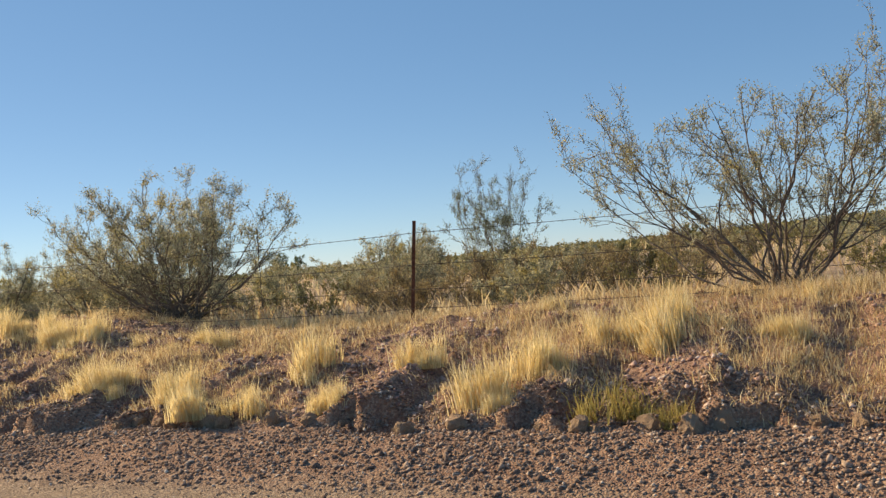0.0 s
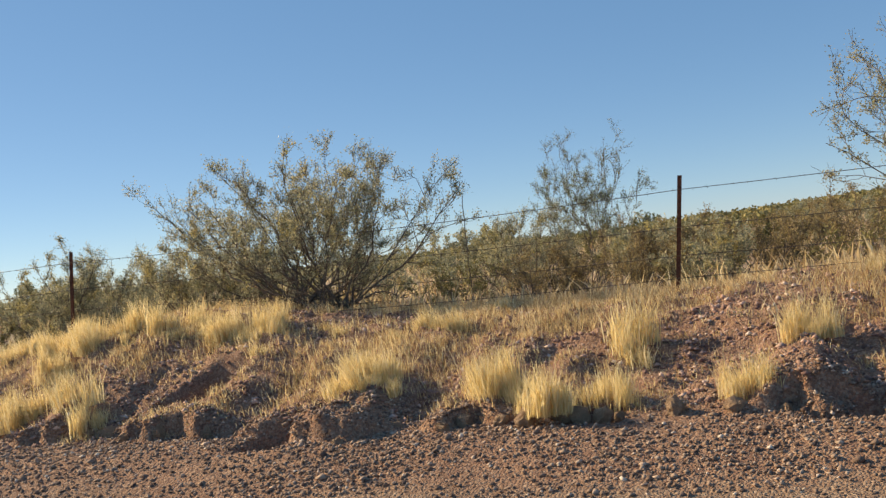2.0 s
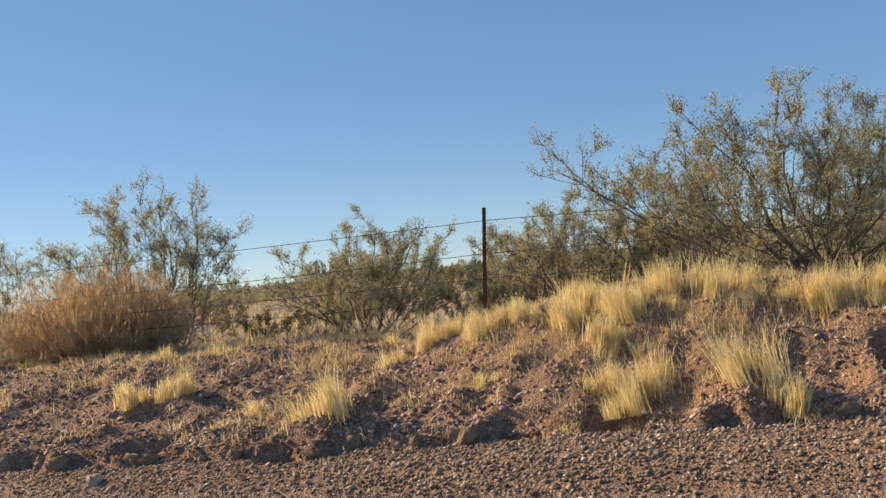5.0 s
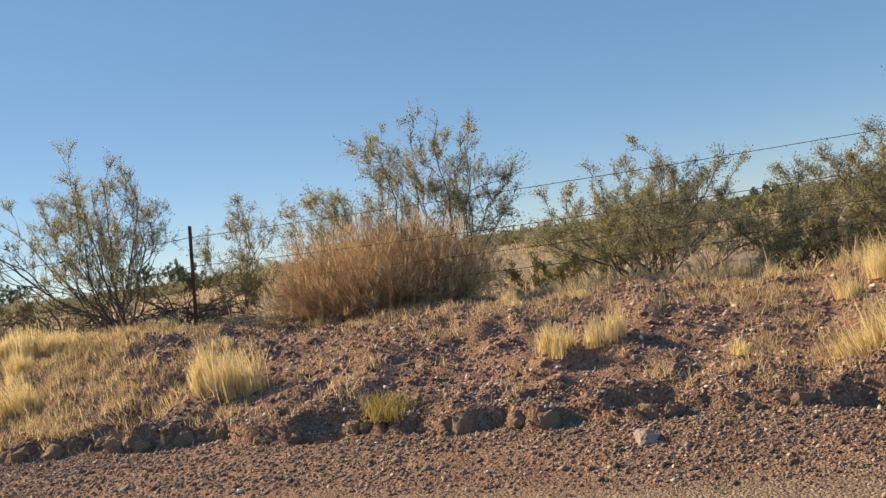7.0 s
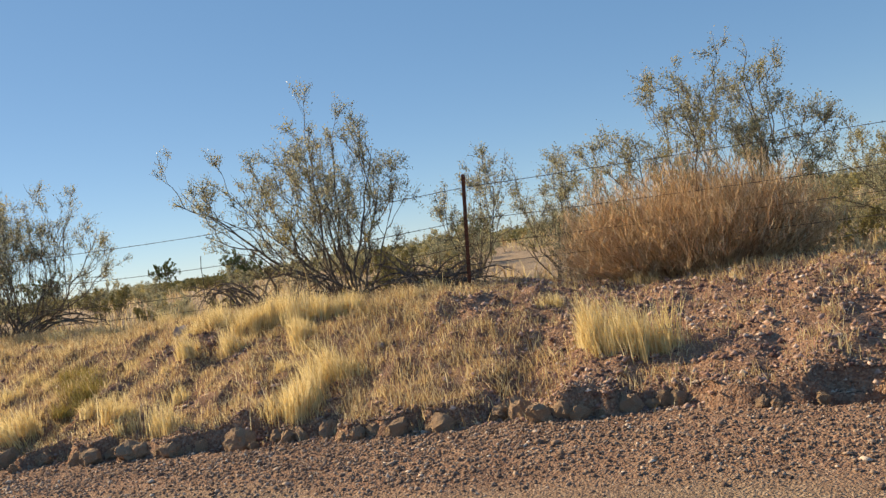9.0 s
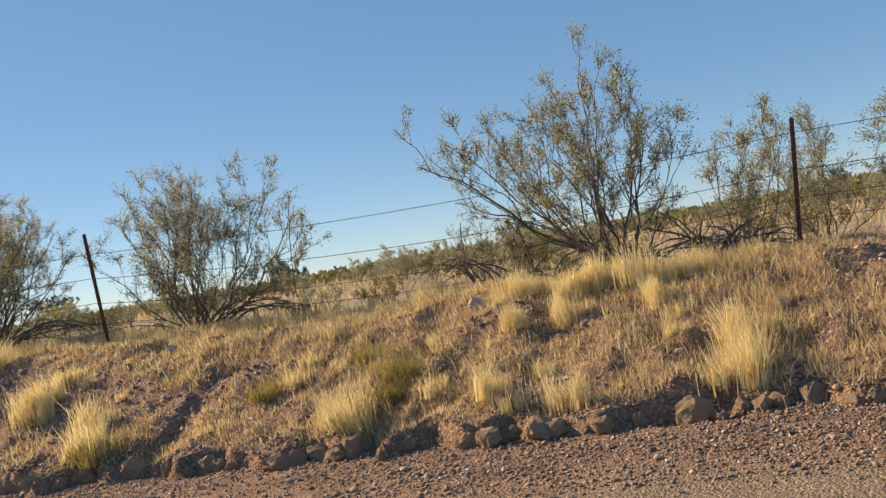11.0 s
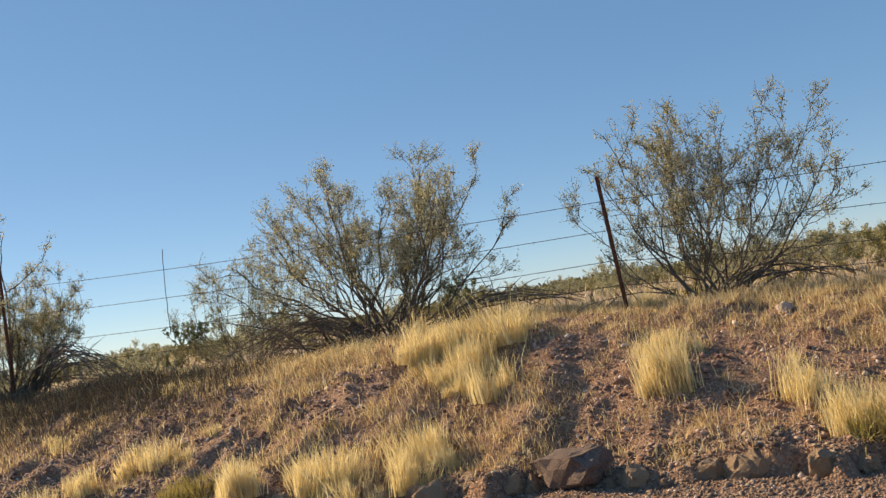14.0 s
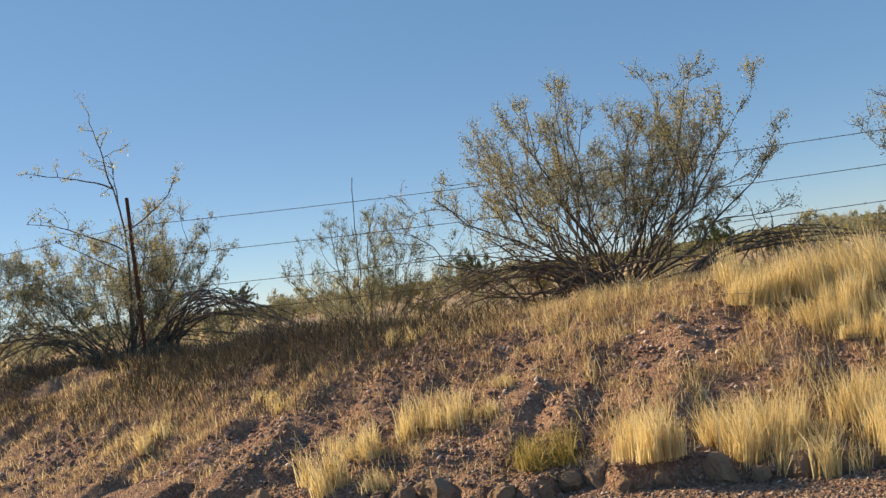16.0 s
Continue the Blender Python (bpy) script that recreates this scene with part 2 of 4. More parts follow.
def mesh_of(name, verts, faces, mat, smooth=False):
    me = bpy.data.meshes.new(name)
    verts = np.asarray(verts, np.float32)
    faces = np.asarray(faces, np.int32)
    n, k = faces.shape
    me.vertices.add(len(verts))
    me.vertices.foreach_set("co", verts.ravel())
    me.loops.add(n * k)
    me.loops.foreach_set("vertex_index", faces.ravel())
    me.polygons.add(n)
    me.polygons.foreach_set("loop_start", np.arange(0, n * k, k, dtype=np.int32))
    if smooth:
        me.polygons.foreach_set("use_smooth", np.ones(n, bool))
    me.materials.append(mat)
    me.update(calc_edges=True)
    return me


def piece(name, me, parent, label="", m=None):
    ob = new(name, me)
    ob.parent = parent
    if m is not None:
        ob.matrix_basis = m
    return tagged(ob, label)


def part(name, bm, mat, parent, label=""):
    me = bpy.data.meshes.new(name)
    bm.to_mesh(me)
    bm.free()
    me.materials.append(mat)
    return piece(name, me, parent, label)


def box(bm, x0, x1, y0, y1, z0, z1):
    m = Matrix.LocRotScale(((x0 + x1) / 2, (y0 + y1) / 2, (z0 + z1) / 2), None, (x1 - x0, y1 - y0, z1 - z0))
    bmesh.ops.create_cube(bm, size=1, matrix=m)


def tubes(lines, sides):
    """Tapered tubes along polylines [(points, radii)], all with the same number of points."""
    pts = np.array([p for p, r in lines])
    rad = np.array([r for p, r in lines])
    n, k, _ = pts.shape
    tang = np.gradient(pts, axis=1)
    tang /= np.linalg.norm(tang, axis=2, keepdims=True) + 1e-9
    ref = np.where(np.abs(tang[..., 2:3]) > 0.9, np.array([1.0, 0, 0]), np.array([0, 0, 1.0]))
    a = np.cross(tang, ref)
    a /= np.linalg.norm(a, axis=2, keepdims=True) + 1e-9
    b = np.cross(tang, a)
    ang = np.arange(sides) * 2 * np.pi / sides
    ring = pts[:, :, None, :] + rad[:, :, None, None] * (np.cos(ang)[None, None, :, None] * a[:, :, None, :] + np.sin(ang)[None, None, :, None] * b[:, :, None, :])
    verts = ring.reshape(-1, 3)
    i = np.arange(n)[:, None, None] * k * sides + np.arange(k - 1)[None, :, None] * sides
    j, j2 = np.arange(sides)[None, None, :], (np.arange(sides) + 1)[None, None, :] % sides
    faces = np.stack([i + j, i + j2, i + sides + j2, i + sides + j], -1).reshape(-1, 4)
    return verts, faces


def merge(parts):
    vs, fs, o = [], [], 0
    for v, f in parts:
        vs.append(v)
        fs.append(f + o)
        o += len(v)
    return np.concatenate(vs), np.concatenate(fs)


def blades(rng, bases, lengths, width, lean, droop=0.25):
    """Bent grass blades, three-sided strips that narrow to a tip."""
    n = len(bases)
    az = rng.uniform(0, 2 * np.pi, n)
    tilt = np.abs(rng.normal(0, lean, n))
    d = np.stack([np.cos(az) * np.sin(tilt), np.sin(az) * np.sin(tilt), np.cos(tilt)], 1)
    side = rng.uniform(0, 2 * np.pi, n)
    s = np.stack([np.cos(side), np.sin(side), np.zeros(n)], 1) * width * rng.uniform(0.6, 1.3, (n, 1))
    L = lengths[:, None]
    bend = np.stack([np.cos(az), np.sin(az), np.full(n, -0.4)], 1) * L * droop * rng.uniform(0, 1, (n, 1))
    mid, tip = bases + d * L * 0.55, bases + d * L + bend
    v = np.stack([bases - s, bases + s, mid + s * 0.7, mid - s * 0.7, tip + s * 0.15, tip - s * 0.15], 1).reshape(-1, 3)
    i = np.arange(n)[:, None] * 6
    f = np.concatenate([i + np.array([0, 1, 2, 3]), i + np.array([3, 2, 4, 5])], 0)
    return v, f


def scatter_stones(rng, xs, ys, sizes, sink=0.25):
    octa = np.array([[1, 0, 0], [-1, 0, 0], [0, 1, 0], [0, -1, 0], [0, 0, 1], [0, 0, -1.0]])
    of = np.array([[0, 2, 4], [2, 1, 4], [1, 3, 4], [3, 0, 4], [2, 0, 5], [1, 2, 5], [3, 1, 5], [0, 3, 5]])
    n = len(xs)
    v = octa[None] * rng.uniform(0.65, 1.25, (n, 6, 1)) + rng.normal(0, 0.22, (n, 6, 3))
    v = v * np.stack([rng.uniform(0.8, 1.4, n), rng.uniform(0.7, 1.2, n), rng.uniform(0.5, 0.9, n)], 1)[:, None, :]
    a = rng.uniform(0, 2 * np.pi, n)
    c, s = np.cos(a)[:, None], np.sin(a)[:, None]
    v = np.stack([v[..., 0] * c - v[..., 1] * s, v[..., 0] * s + v[..., 1] * c, v[..., 2]], -1)
    v = v * sizes[:, None, None]
    z = height(xs, ys) + sizes * sink
    v = v + np.stack([xs, ys, z], 1)[:, None, :]
    return v.reshape(-1, 3), (np.arange(n)[:, None, None] * 6 + of[None]).reshape(-1, 3)


# ---- ground: one sheet to the horizon ----
def stretch(a, b, n, power=2.6):
    return a + (b - a) * np.linspace(0, 1, n) ** power


def build_ground():
    xs = np.concatenate([-stretch(46, 1500, 34)[::-1][:-1], np.arange(-46, 7, 0.06), stretch(7, 1200, 30)[1:]])
    ys = np.concatenate([-stretch(3, 900, 24)[::-1][:-1], np.arange(-3, 4.4, 0.2), np.arange(4.4, 5.1, 0.06), np.arange(5.1, 6.6, 0.03), np.arange(6.6, 9.8, 0.055), np.arange(9.8, 16, 0.2), stretch(16, 2500, 60)])
    X, Y = np.meshgrid(xs, ys, indexing="ij")
    Z = height(X.ravel(), Y.ravel())
    nx, ny = len(xs), len(ys)
    i, j = np.meshgrid(np.arange(nx - 1), np.arange(ny - 1), indexing="ij")
    a = (i * ny + j).ravel()
    me = mesh_of("ground", np.stack([X.ravel(), Y.ravel(), Z], 1), np.stack([a, a + ny, a + ny + 1, a + 1], 1), M_GROUND, True)
    wob = 0.35 * fbm(X.ravel() * 0.7, Y.ravel() * 0.7, 71)
    for name, value in (("roadway", 1 - step(4.35, 4.95, Y.ravel() + wob)), ("desert", step(9.3, 11.5, Y.ravel() + wob * 2))):
        layer = me.attributes.new(name, "FLOAT", "POINT")
        layer.data.foreach_set("value", value.astype(np.float32))
    tagged(new("ground", me), "dirt road, gravelly roadside bank and desert flat", "ground", kind="structure")


build_ground()


# ---- fence ----
def t_post(parent, x, y, z0, z1, lean_x, lean_y):
    """A studded steel T-post: flange, stem and studs."""
    h = z1 - z0
    bm = bmesh.new()
    box(bm, -0.021, 0.021, -0.004, 0.004, -0.3, h)
    box(bm, -0.004, 0.004, 0.004, 0.036, -0.3, h)
    for k in range(int(h / 0.055)):
        box(bm, -0.012, 0.012, -0.011, -0.004, 0.05 + k * 0.055, 0.07 + k * 0.055)
    ob = part("post", bm, M_RUST, parent)
    ob.matrix_basis = Matrix.Translation((x, y, z0)) @ Matrix.Rotation(math.atan2(lean_x, h), 4, "Y") @ Matrix.Rotation(-math.atan2(lean_y, h), 4, "X")
    return ob


# x, y, foot, top, lean along the road and across it
POSTS = [(12.0, 8.9, 0.72, 1.85, 0.02, 0), (3.7, 8.85, 0.72, 1.86, 0.03, 0), (-4.61, 8.86, 0.70, 1.89, 0.16, -0.04), (-12.68, 9.32, 0.80, 2.05, 0.12, 0.03),
         (-20.78, 9.25, 0.82, 2.15, 0.13, 0.0), (-29.05, 8.88, 0.95, 2.46, -0.07, -0.03), (-38.35, 8.95, 0.98, 3.08, 0.03, 0), (-46.0, 9.0, 0.98, 3.05, 0, 0), (-54.0, 9.0, 0.98, 3.0, 0, 0)]
STRANDS = [(0.15, 0.27), (0.52, 0.58), (0.80, 0.90), (1.02, 1.16)]


def build_fence():
    fence = tagged(new("fence"), "sagging barbed wire fence on rusty steel posts", "fence")
    tops = []
    for x, y, z0, z1, lx, ly in POSTS:
        t_post(fence, x, y, min(z0, at(x, y)), z1, lx, ly)
        tops.append((x + lx, y + ly, z1))
    rng = np.random.default_rng(5)
    heights = {}
    for s, (low, high) in enumerate(STRANDS):
        pts, barbs = [], []
        for k in range(len(tops) - 1):
            drop = [low if tops[q][0] > -25 else high * (1.0 if tops[q][0] > -33 else 1.35) for q in (k, k + 1)]
            a = np.array(tops[k]) - (0, 0.012, drop[0])
            b = np.array(tops[k + 1]) - (0, 0.012, drop[1])
            sag = rng.uniform(0.02, 0.07) if k != 4 else (0.11, 0.17, 0.2, 0.15)[s]
            u = np.linspace(0, 1, 17)[:-1] if k < len(tops) - 2 else np.linspace(0, 1, 17)
            p = a[None] + (b - a)[None] * u[:, None]
            p[:, 2] -= sag * 4 * u * (1 - u)
            pts.append(p)
            for w in np.arange(0.01, 1, 0.0155):
                c = a + (b - a) * w - np.array([0, 0, sag * 4 * w * (1 - w)])
                for q in range(2):
                    d = rng.normal(0, 1, 3)
                    d[0] *= 0.4
                    d *= 0.02 / np.linalg.norm(d)
                    barbs.append((np.array([c - d, c + d]), np.array([0.0014, 0.0008])))
        line = np.concatenate(pts)
        v, f = merge([tubes([(line, np.full(len(line), 0.0034))], 5), tubes(barbs, 3)])
        piece("wire", mesh_of("wire", v, f, M_WIRE), fence, "thin barbed strand")
        heights[s] = line
    for sx, lean, up in ((-26.3, 0.13, 0.36), (-35.15, 0.06, 0.27), (-24.2, 0.02, -0.25), (-6.78, 0.02, 0.26)):
        zs = [np.interp(-sx, -heights[s][:, 0], heights[s][:, 2]) for s in range(4)]
        yy = np.interp(-sx, -heights[0][:, 0], heights[0][:, 1])
        z = np.linspace(zs[2] - 0.1, zs[0] + up, 9)
        line = np.stack([sx + lean * ((z - z[0]) / (z[-1] - z[0])) ** 2.2 + 0.006 * np.sin(z * 19), np.full(9, yy), z], 1)
        v, f = tubes([(line, np.full(9, 0.005))], 5)
        piece("wire_stay", mesh_of("wire_stay", v, f, M_WIRE), fence, "twisted wire stay between the strands")


build_fence()


# ---- shrubs ----
def unit(v):
    return v / (np.linalg.norm(v) + 1e-9)


def grow(rng, start, direction, length, k, wander, lift):
    pts = [start]
    d = unit(direction)
    for _ in range(k - 1):
        d = unit(d + rng.normal(0, wander, 3) + np.array([0, 0, lift]))
        pts.append(pts[-1] + d * length / (k - 1))
    return np.array(pts)


def crooked(rng, a, b, c, k, kink):
    """A bent line from a towards b that ends at c, with kinks where side shoots left it."""
    u = np.linspace(0, 1, k)[:, None]
    line = a * (1 - u) ** 2 + b * 2 * u * (1 - u) + c * u ** 2
    drift = np.cumsum(rng.normal(0, 1, (k, 3)), axis=0)
    drift -= drift[0] + (drift[-1] - drift[0]) * u
    return line + drift * kink * np.linalg.norm(c - a) * np.array([1, 1, 0.6])


def along(line, u):
    k = u * (len(line) - 1)
    i = min(int(k), len(line) - 2)
    return line[i] + (line[i + 1] - line[i]) * (k - i), unit(line[i + 1] - line[i])


def shrub_parts(seed, tall, wide, deep, stems, branches=6, twigs=6, leaves=16, leaf_size=0.013, skew=0.0, low=0.25, droop=0, bare=0.0, thick=0.0145, top_leaf=0.35):
    """Crooked forking stems that end in separate leafy sprays, growing from the origin."""
    rng = np.random.default_rng(seed)
    main, fine, thin, spots = [], [], [], []
    fine_of, thin_of = [], []

    def spray(line, count, owner, first):
        for _ in range(count):
            p, d = along(line, first + (1 - first) * rng.uniform(0, 1) ** 0.7)
            td = unit(d + unit(rng.normal(0, 1, 3)) * 0.9 + np.array([0, 0, 0.25]))
            tw = grow(rng, p, td, rng.uniform(0.06, 0.19) * (0.65 + 0.2 * tall), 4, 0.25, 0.06)
            thin.append((tw, np.linspace(0.0034, 0.0016, 4)))
            thin_of.append(owner)
            if rng.uniform() > bare and tw[-1][2] > tall * top_leaf * rng.uniform(0.4, 1.25):
                spots.append(tw)

    for s in range(stems):
        az = 2 * np.pi * (s + rng.uniform(-0.4, 0.4)) / stems * 2.4
        q = rng.uniform(0, 1) ** 0.55
        reach = np.array([np.cos(az) * wide * q + skew * rng.uniform(0, 1), np.sin(az) * deep * q, 0])
        top = tall * (low + (1 - low) * math.sqrt(1 - 0.98 * q * q)) * rng.uniform(0.74, 1.04)
        goal = reach + np.array([0, 0, top])
        start = np.array([rng.normal(0, 0.13), rng.normal(0, 0.10), -0.05])
        knee = start + (goal - start) * np.array([0.62, 0.62, 0.40]) + rng.normal(0, 0.06, 3) * tall
        line = crooked(rng, start, knee, goal, 11, 0.022)
        length = np.linalg.norm(goal - start)
        r0 = thick * rng.uniform(0.6, 1.25) * (0.5 + 0.5 * length / tall)
        main.append((line, np.linspace(r0, r0 * 0.22, 11)))
        me = len(main) - 1
        spray(line, twigs * 2, me, 0.75)
        for b in range(branches):
            u = 0.22 + 0.72 * (b + rng.uniform(0, 1)) / branches
            p, d = along(line, u)
            side = unit(rng.normal(0, 1, 3) * np.array([1, 1, 0.5]))
            bl = length * rng.uniform(0.22, 0.46) * (1.15 - 0.6 * u)
            br = grow(rng, p, unit(d + side * rng.uniform(0.45, 0.9)), bl, 7, 0.2, 0.09)
            rb = r0 * 0.5 * (1.2 - 0.7 * u)
            fine.append((br, np.linspace(rb, max(rb * 0.3, 0.0018), 7)))
            fine_of.append(me)
            spray(br, twigs, me, 0.5)
            for _ in range(2):
                p2, d2 = along(br, rng.uniform(0.35, 0.85))
                sub = grow(rng, p2, unit(d2 + unit(rng.normal(0, 1, 3)) * 0.8 + np.array([0, 0, 0.2])), bl * rng.uniform(0.3, 0.55), 7, 0.22, 0.08)
                fine.append((sub, np.linspace(rb * 0.5, 0.0016, 7)))
                fine_of.append(me)
                spray(sub, twigs - 1, me, 0.45)
    for s in range(droop):
        side = 1 if s % 3 else -1
        az = rng.normal(0, 0.5) + (0 if side > 0 else np.pi)
        line = grow(rng, np.array([0, 0, 0.05]), np.array([np.cos(az), np.sin(az) - 0.3, rng.uniform(0.25, 0.7)]), wide * rng.uniform(0.7, 1.25), 11, 0.11, -0.11)
        line[:, 2] = np.maximum(line[:, 2], 0.04)
        main.append((line, np.linspace(thick * 0.7, 0.003, 11)))
        for b in range(5):
            i = rng.integers(2, 10)
            br = grow(rng, line[i], unit(line[i] - line[i - 1] + rng.normal(0, 0.5, 3)), rng.uniform(0.2, 0.5), 7, 0.15, -0.12)
            fine.append((br, np.linspace(0.006, 0.002, 7)))
            fine_of.append(len(main) - 1)
    wood = []
    for k in range(len(main)):
        own = [tubes([main[k]], 5 if twigs > 3 else 3)]
        for lines, owners, sides in ((fine, fine_of, 4 if twigs > 3 else 3), (thin, thin_of, 3)):
            mine = [q for q, o in zip(lines, owners) if o == k]
            if mine:
                own.append(tubes(mine, sides))
        wood.append(merge(own))
    tw = np.repeat(np.array(spots), leaves, axis=0)
    n = len(tw)
    u = rng.uniform(0.1, 1.1, n)[:, None]
    c = tw[:, 0] * (1 - u) + tw[:, -1] * u + rng.normal(0, 0.026, (n, 3))
    d = rng.normal(0, 1, (n, 3)) + np.array([0, 0, 0.5])
    d /= np.linalg.norm(d, axis=1, keepdims=True)
    e = np.cross(d, rng.normal(0, 1, (n, 3)))
    e /= np.linalg.norm(e, axis=1, keepdims=True)
    size = leaf_size * rng.uniform(0.6, 1.4, (n, 1))
    lv = np.stack([c, c + d * size + e * size * 0.5, c + d * size * 2, c + d * size - e * size * 0.5], 1).reshape(-1, 3)
    lf = np.arange(n * 4).reshape(n, 4)
    return wood, (lv, lf)


def shrub(name, x, y, label, seed, category="shrub", group="", leaf=None, bark=None, turn=0.0, sink=0.03, joined=False, **shape):
    thing = tagged(new(name), label, category, group)
    thing.matrix_basis = pose(x, y, at(x, y) - sink, 0, 0, turn)
    wood, green = shrub_parts(seed, **shape)
    if joined:
        wood = [merge(wood)]
    for v, f in wood:
        piece("branchwork" if joined else "stem", mesh_of("stem", v, f, bark or M_BARK, True), thing)
    piece("foliage", mesh_of("foliage", *green, leaf or M_LEAF), thing)
    return thing


shrub("creosote_bush", -0.6, 10.3, "tall open creosote bush with grey-olive leaves above the bank", 101, tall=2.6, wide=2.5, deep=1.2, stems=24, branches=5, leaves=16, low=0.55, bare=0.12, skew=-0.5, thick=0.02)
shrub("creosote_bush", -9.05, 10.1, "broad creosote bush with many arching stems behind the fence", 102, tall=2.25, wide=2.1, deep=1.2, stems=28, branches=6, leaves=16, low=0.48, skew=-1.5, top_leaf=0.15)
shrub("palo_verde", -7.1, 18.1, "pale grey-green upright desert tree with bare wispy tips", 103, leaf=M_PALE_LEAF, tall=3.15, wide=1.2, deep=0.7, stems=13, branches=7, twigs=8, leaves=11, low=0.7, bare=0.3, top_leaf=0.15, skew=0.2, category="tree")
shrub("creosote_bush", -7.6, 14.2, "small rounded creosote bush on the desert flat", 104, tall=1.85, wide=1.05, deep=0.8, stems=11, leaves=15, low=0.45, top_leaf=0.2)
shrub("creosote_bush", -10.5, 11.6, "dense tall creosote bush with grey-green crown", 105, tall=2.0, wide=1.9, deep=1.2, stems=16, leaves=15, low=0.45, top_leaf=0.15)
shrub("creosote_bush", -15.2, 12.0, "dark green leafy creosote bush behind the wires", 106, tall=1.75, wide=1.95, deep=1.1, stems=18, leaves=20, low=0.5, top_leaf=0.08)
shrub("creosote_bush", -13.3, 12.6, "low olive creosote bush with leafy crown", 107, tall=1.7, wide=1.3, deep=0.9, stems=14, leaves=20, low=0.5, top_leaf=0.08)
shrub("creosote_bush", -17.9, 10.5, "tall creosote bush rising behind a russet dry shrub", 108, tall=2.4, wide=1.7, deep=0.9, stems=19, leaves=17, low=0.58, skew=-0.5)
shrub("creosote_bush", -22.6, 10.0, "tall creosote bush with bare leaning stems", 109, tall=2.35, wide=1.7, deep=1.0, stems=20, branches=6, leaves=18, low=0.6, bare=0.22, droop=5, skew=-1.1, thick=0.02)
shrub("creosote_bush", -28.35, 9.9, "fan-shaped creosote bush beside a leaning fence post", 110, tall=2.2, wide=1.8, deep=1.0, stems=25, leaves=13, low=0.58, bare=0.15, droop=4)
shrub("creosote_bush", -32.45, 9.95, "wide creosote bush with yellow-green tips and dead lower branches", 111, tall=2.45, wide=2.55, deep=1.3, stems=34, branches=6, leaves=15, low=0.58, skew=-0.4, droop=14, thick=0.019)
shrub("creosote_bush", -39.2, 9.6, "ragged creosote bush with bare top and drooping dead branches", 112, tall=2.0, wide=1.9, deep=1.2, stems=30, leaves=18, low=0.4, droop=22, bare=0.2, top_leaf=0.2)
shrub("creosote_bush", -41.9, 9.2, "dense creosote bush at the end of the bank", 119, tall=2.1, wide=1.7, deep=1.1, stems=24, leaves=18, low=0.5, top_leaf=0.15)
shrub("creosote_bush", -37.1, 13.0, "thin pale creosote bush behind the fence", 113, leaf=M_PALE_LEAF, tall=2.2, wide=1.6, deep=0.9, stems=17, branches=5, leaves=11, low=0.6, bare=0.22)
shrub("creosote_bush", -25.3, 13.0, "small sparse creosote bush with bare stems", 114, tall=1.35, wide=0.7, deep=0.5, stems=6, branches=4, twigs=5, leaves=7, low=0.5, bare=0.35)
shrub("creosote_bush", -20.4, 12.4, "tall grey creosote bush on the flat behind the fence", 115, tall=1.9, wide=1.3, deep=1.0, stems=12, branches=5, leaves=11, low=0.45)
shrub("creosote_bush", -15.9, 13.6, "leafy creosote bush in the scrub behind the fence", 116, tall=1.9, wide=1.5, deep=1.0, stems=14, leaves=18, low=0.5, top_leaf=0.08)
shrub("creosote_bush", -21.2, 10.9, "slender sparse creosote bush beside a rusty post", 117, tall=1.95, wide=0.7, deep=0.6, stems=7, branches=5, leaves=13, low=0.55, bare=0.2)
shrub("creosote_bush", -12.0, 11.4, "low spreading olive creosote bush behind a fence post", 118, tall=1.55, wide=1.5, deep=1.0, stems=15, leaves=18, low=0.45, top_leaf=0.08)


def bare_spire(x, y):
    """A dead, forked top stem that stands out of the ragged bush."""
    rng = np.random.default_rng(7)
    thing = tagged(new("sapling"), "forked sapling with few leaves in a ragged bush", "shrub")
    thing.matrix_basis = pose(x, y, at(x, y) - 0.03) @ Matrix.Scale(1.12, 4)
    lines = [(grow(rng, np.zeros(3), np.array([0.08, 0, 1]), 2.1, 9, 0.05, 0.02), np.linspace(0.022, 0.009, 9))]
    trunk = lines[0][0]
    for i, dx, dz, ln in ((5, -0.7, 0.7, 1.2), (6, 0.8, 0.35, 0.9), (7, -0.5, 0.8, 0.9), (8, 0.15, 1.0, 0.9), (8, -0.9, 0.5, 0.9), (4, -0.8, 0.5, 1.0)):
        lines.append((grow(rng, trunk[i], np.array([dx, rng.normal(0, 0.3), dz]), ln, 9, 0.14, 0.03), np.linspace(0.011, 0.0035, 9)))
    for k in range(1, len(lines)):
        p = lines[k][0]
        for j in (4, 5, 6, 7, 8):
            lines.append((grow(rng, p[j], np.array([rng.normal(0, 0.8), rng.normal(0, 0.5), rng.uniform(0.1, 0.8)]), rng.uniform(0.15, 0.4), 9, 0.2, 0.02), np.linspace(0.005, 0.002, 9)))
    for ln in lines:
        v, f = tubes([ln], 5)
        piece("branch", mesh_of("branch", v, f, M_BARK, True), thing)
    tips = np.repeat(np.array([ln[0][rng.integers(3, 9)] for ln in lines[7:] for _ in range(3)]), 9, axis=0)
    c = tips + rng.normal(0, 0.035, tips.shape)
    d, e = rng.normal(0, 0.012, tips.shape), rng.normal(0, 0.006, tips.shape)
    v = np.stack([c - d, c + e, c + d, c - e], 1).reshape(-1, 3)
    piece("foliage", mesh_of("foliage", v, np.arange(len(v)).reshape(-1, 4), M_LEAF), thing)


bare_spire(-38.9, 9.4)


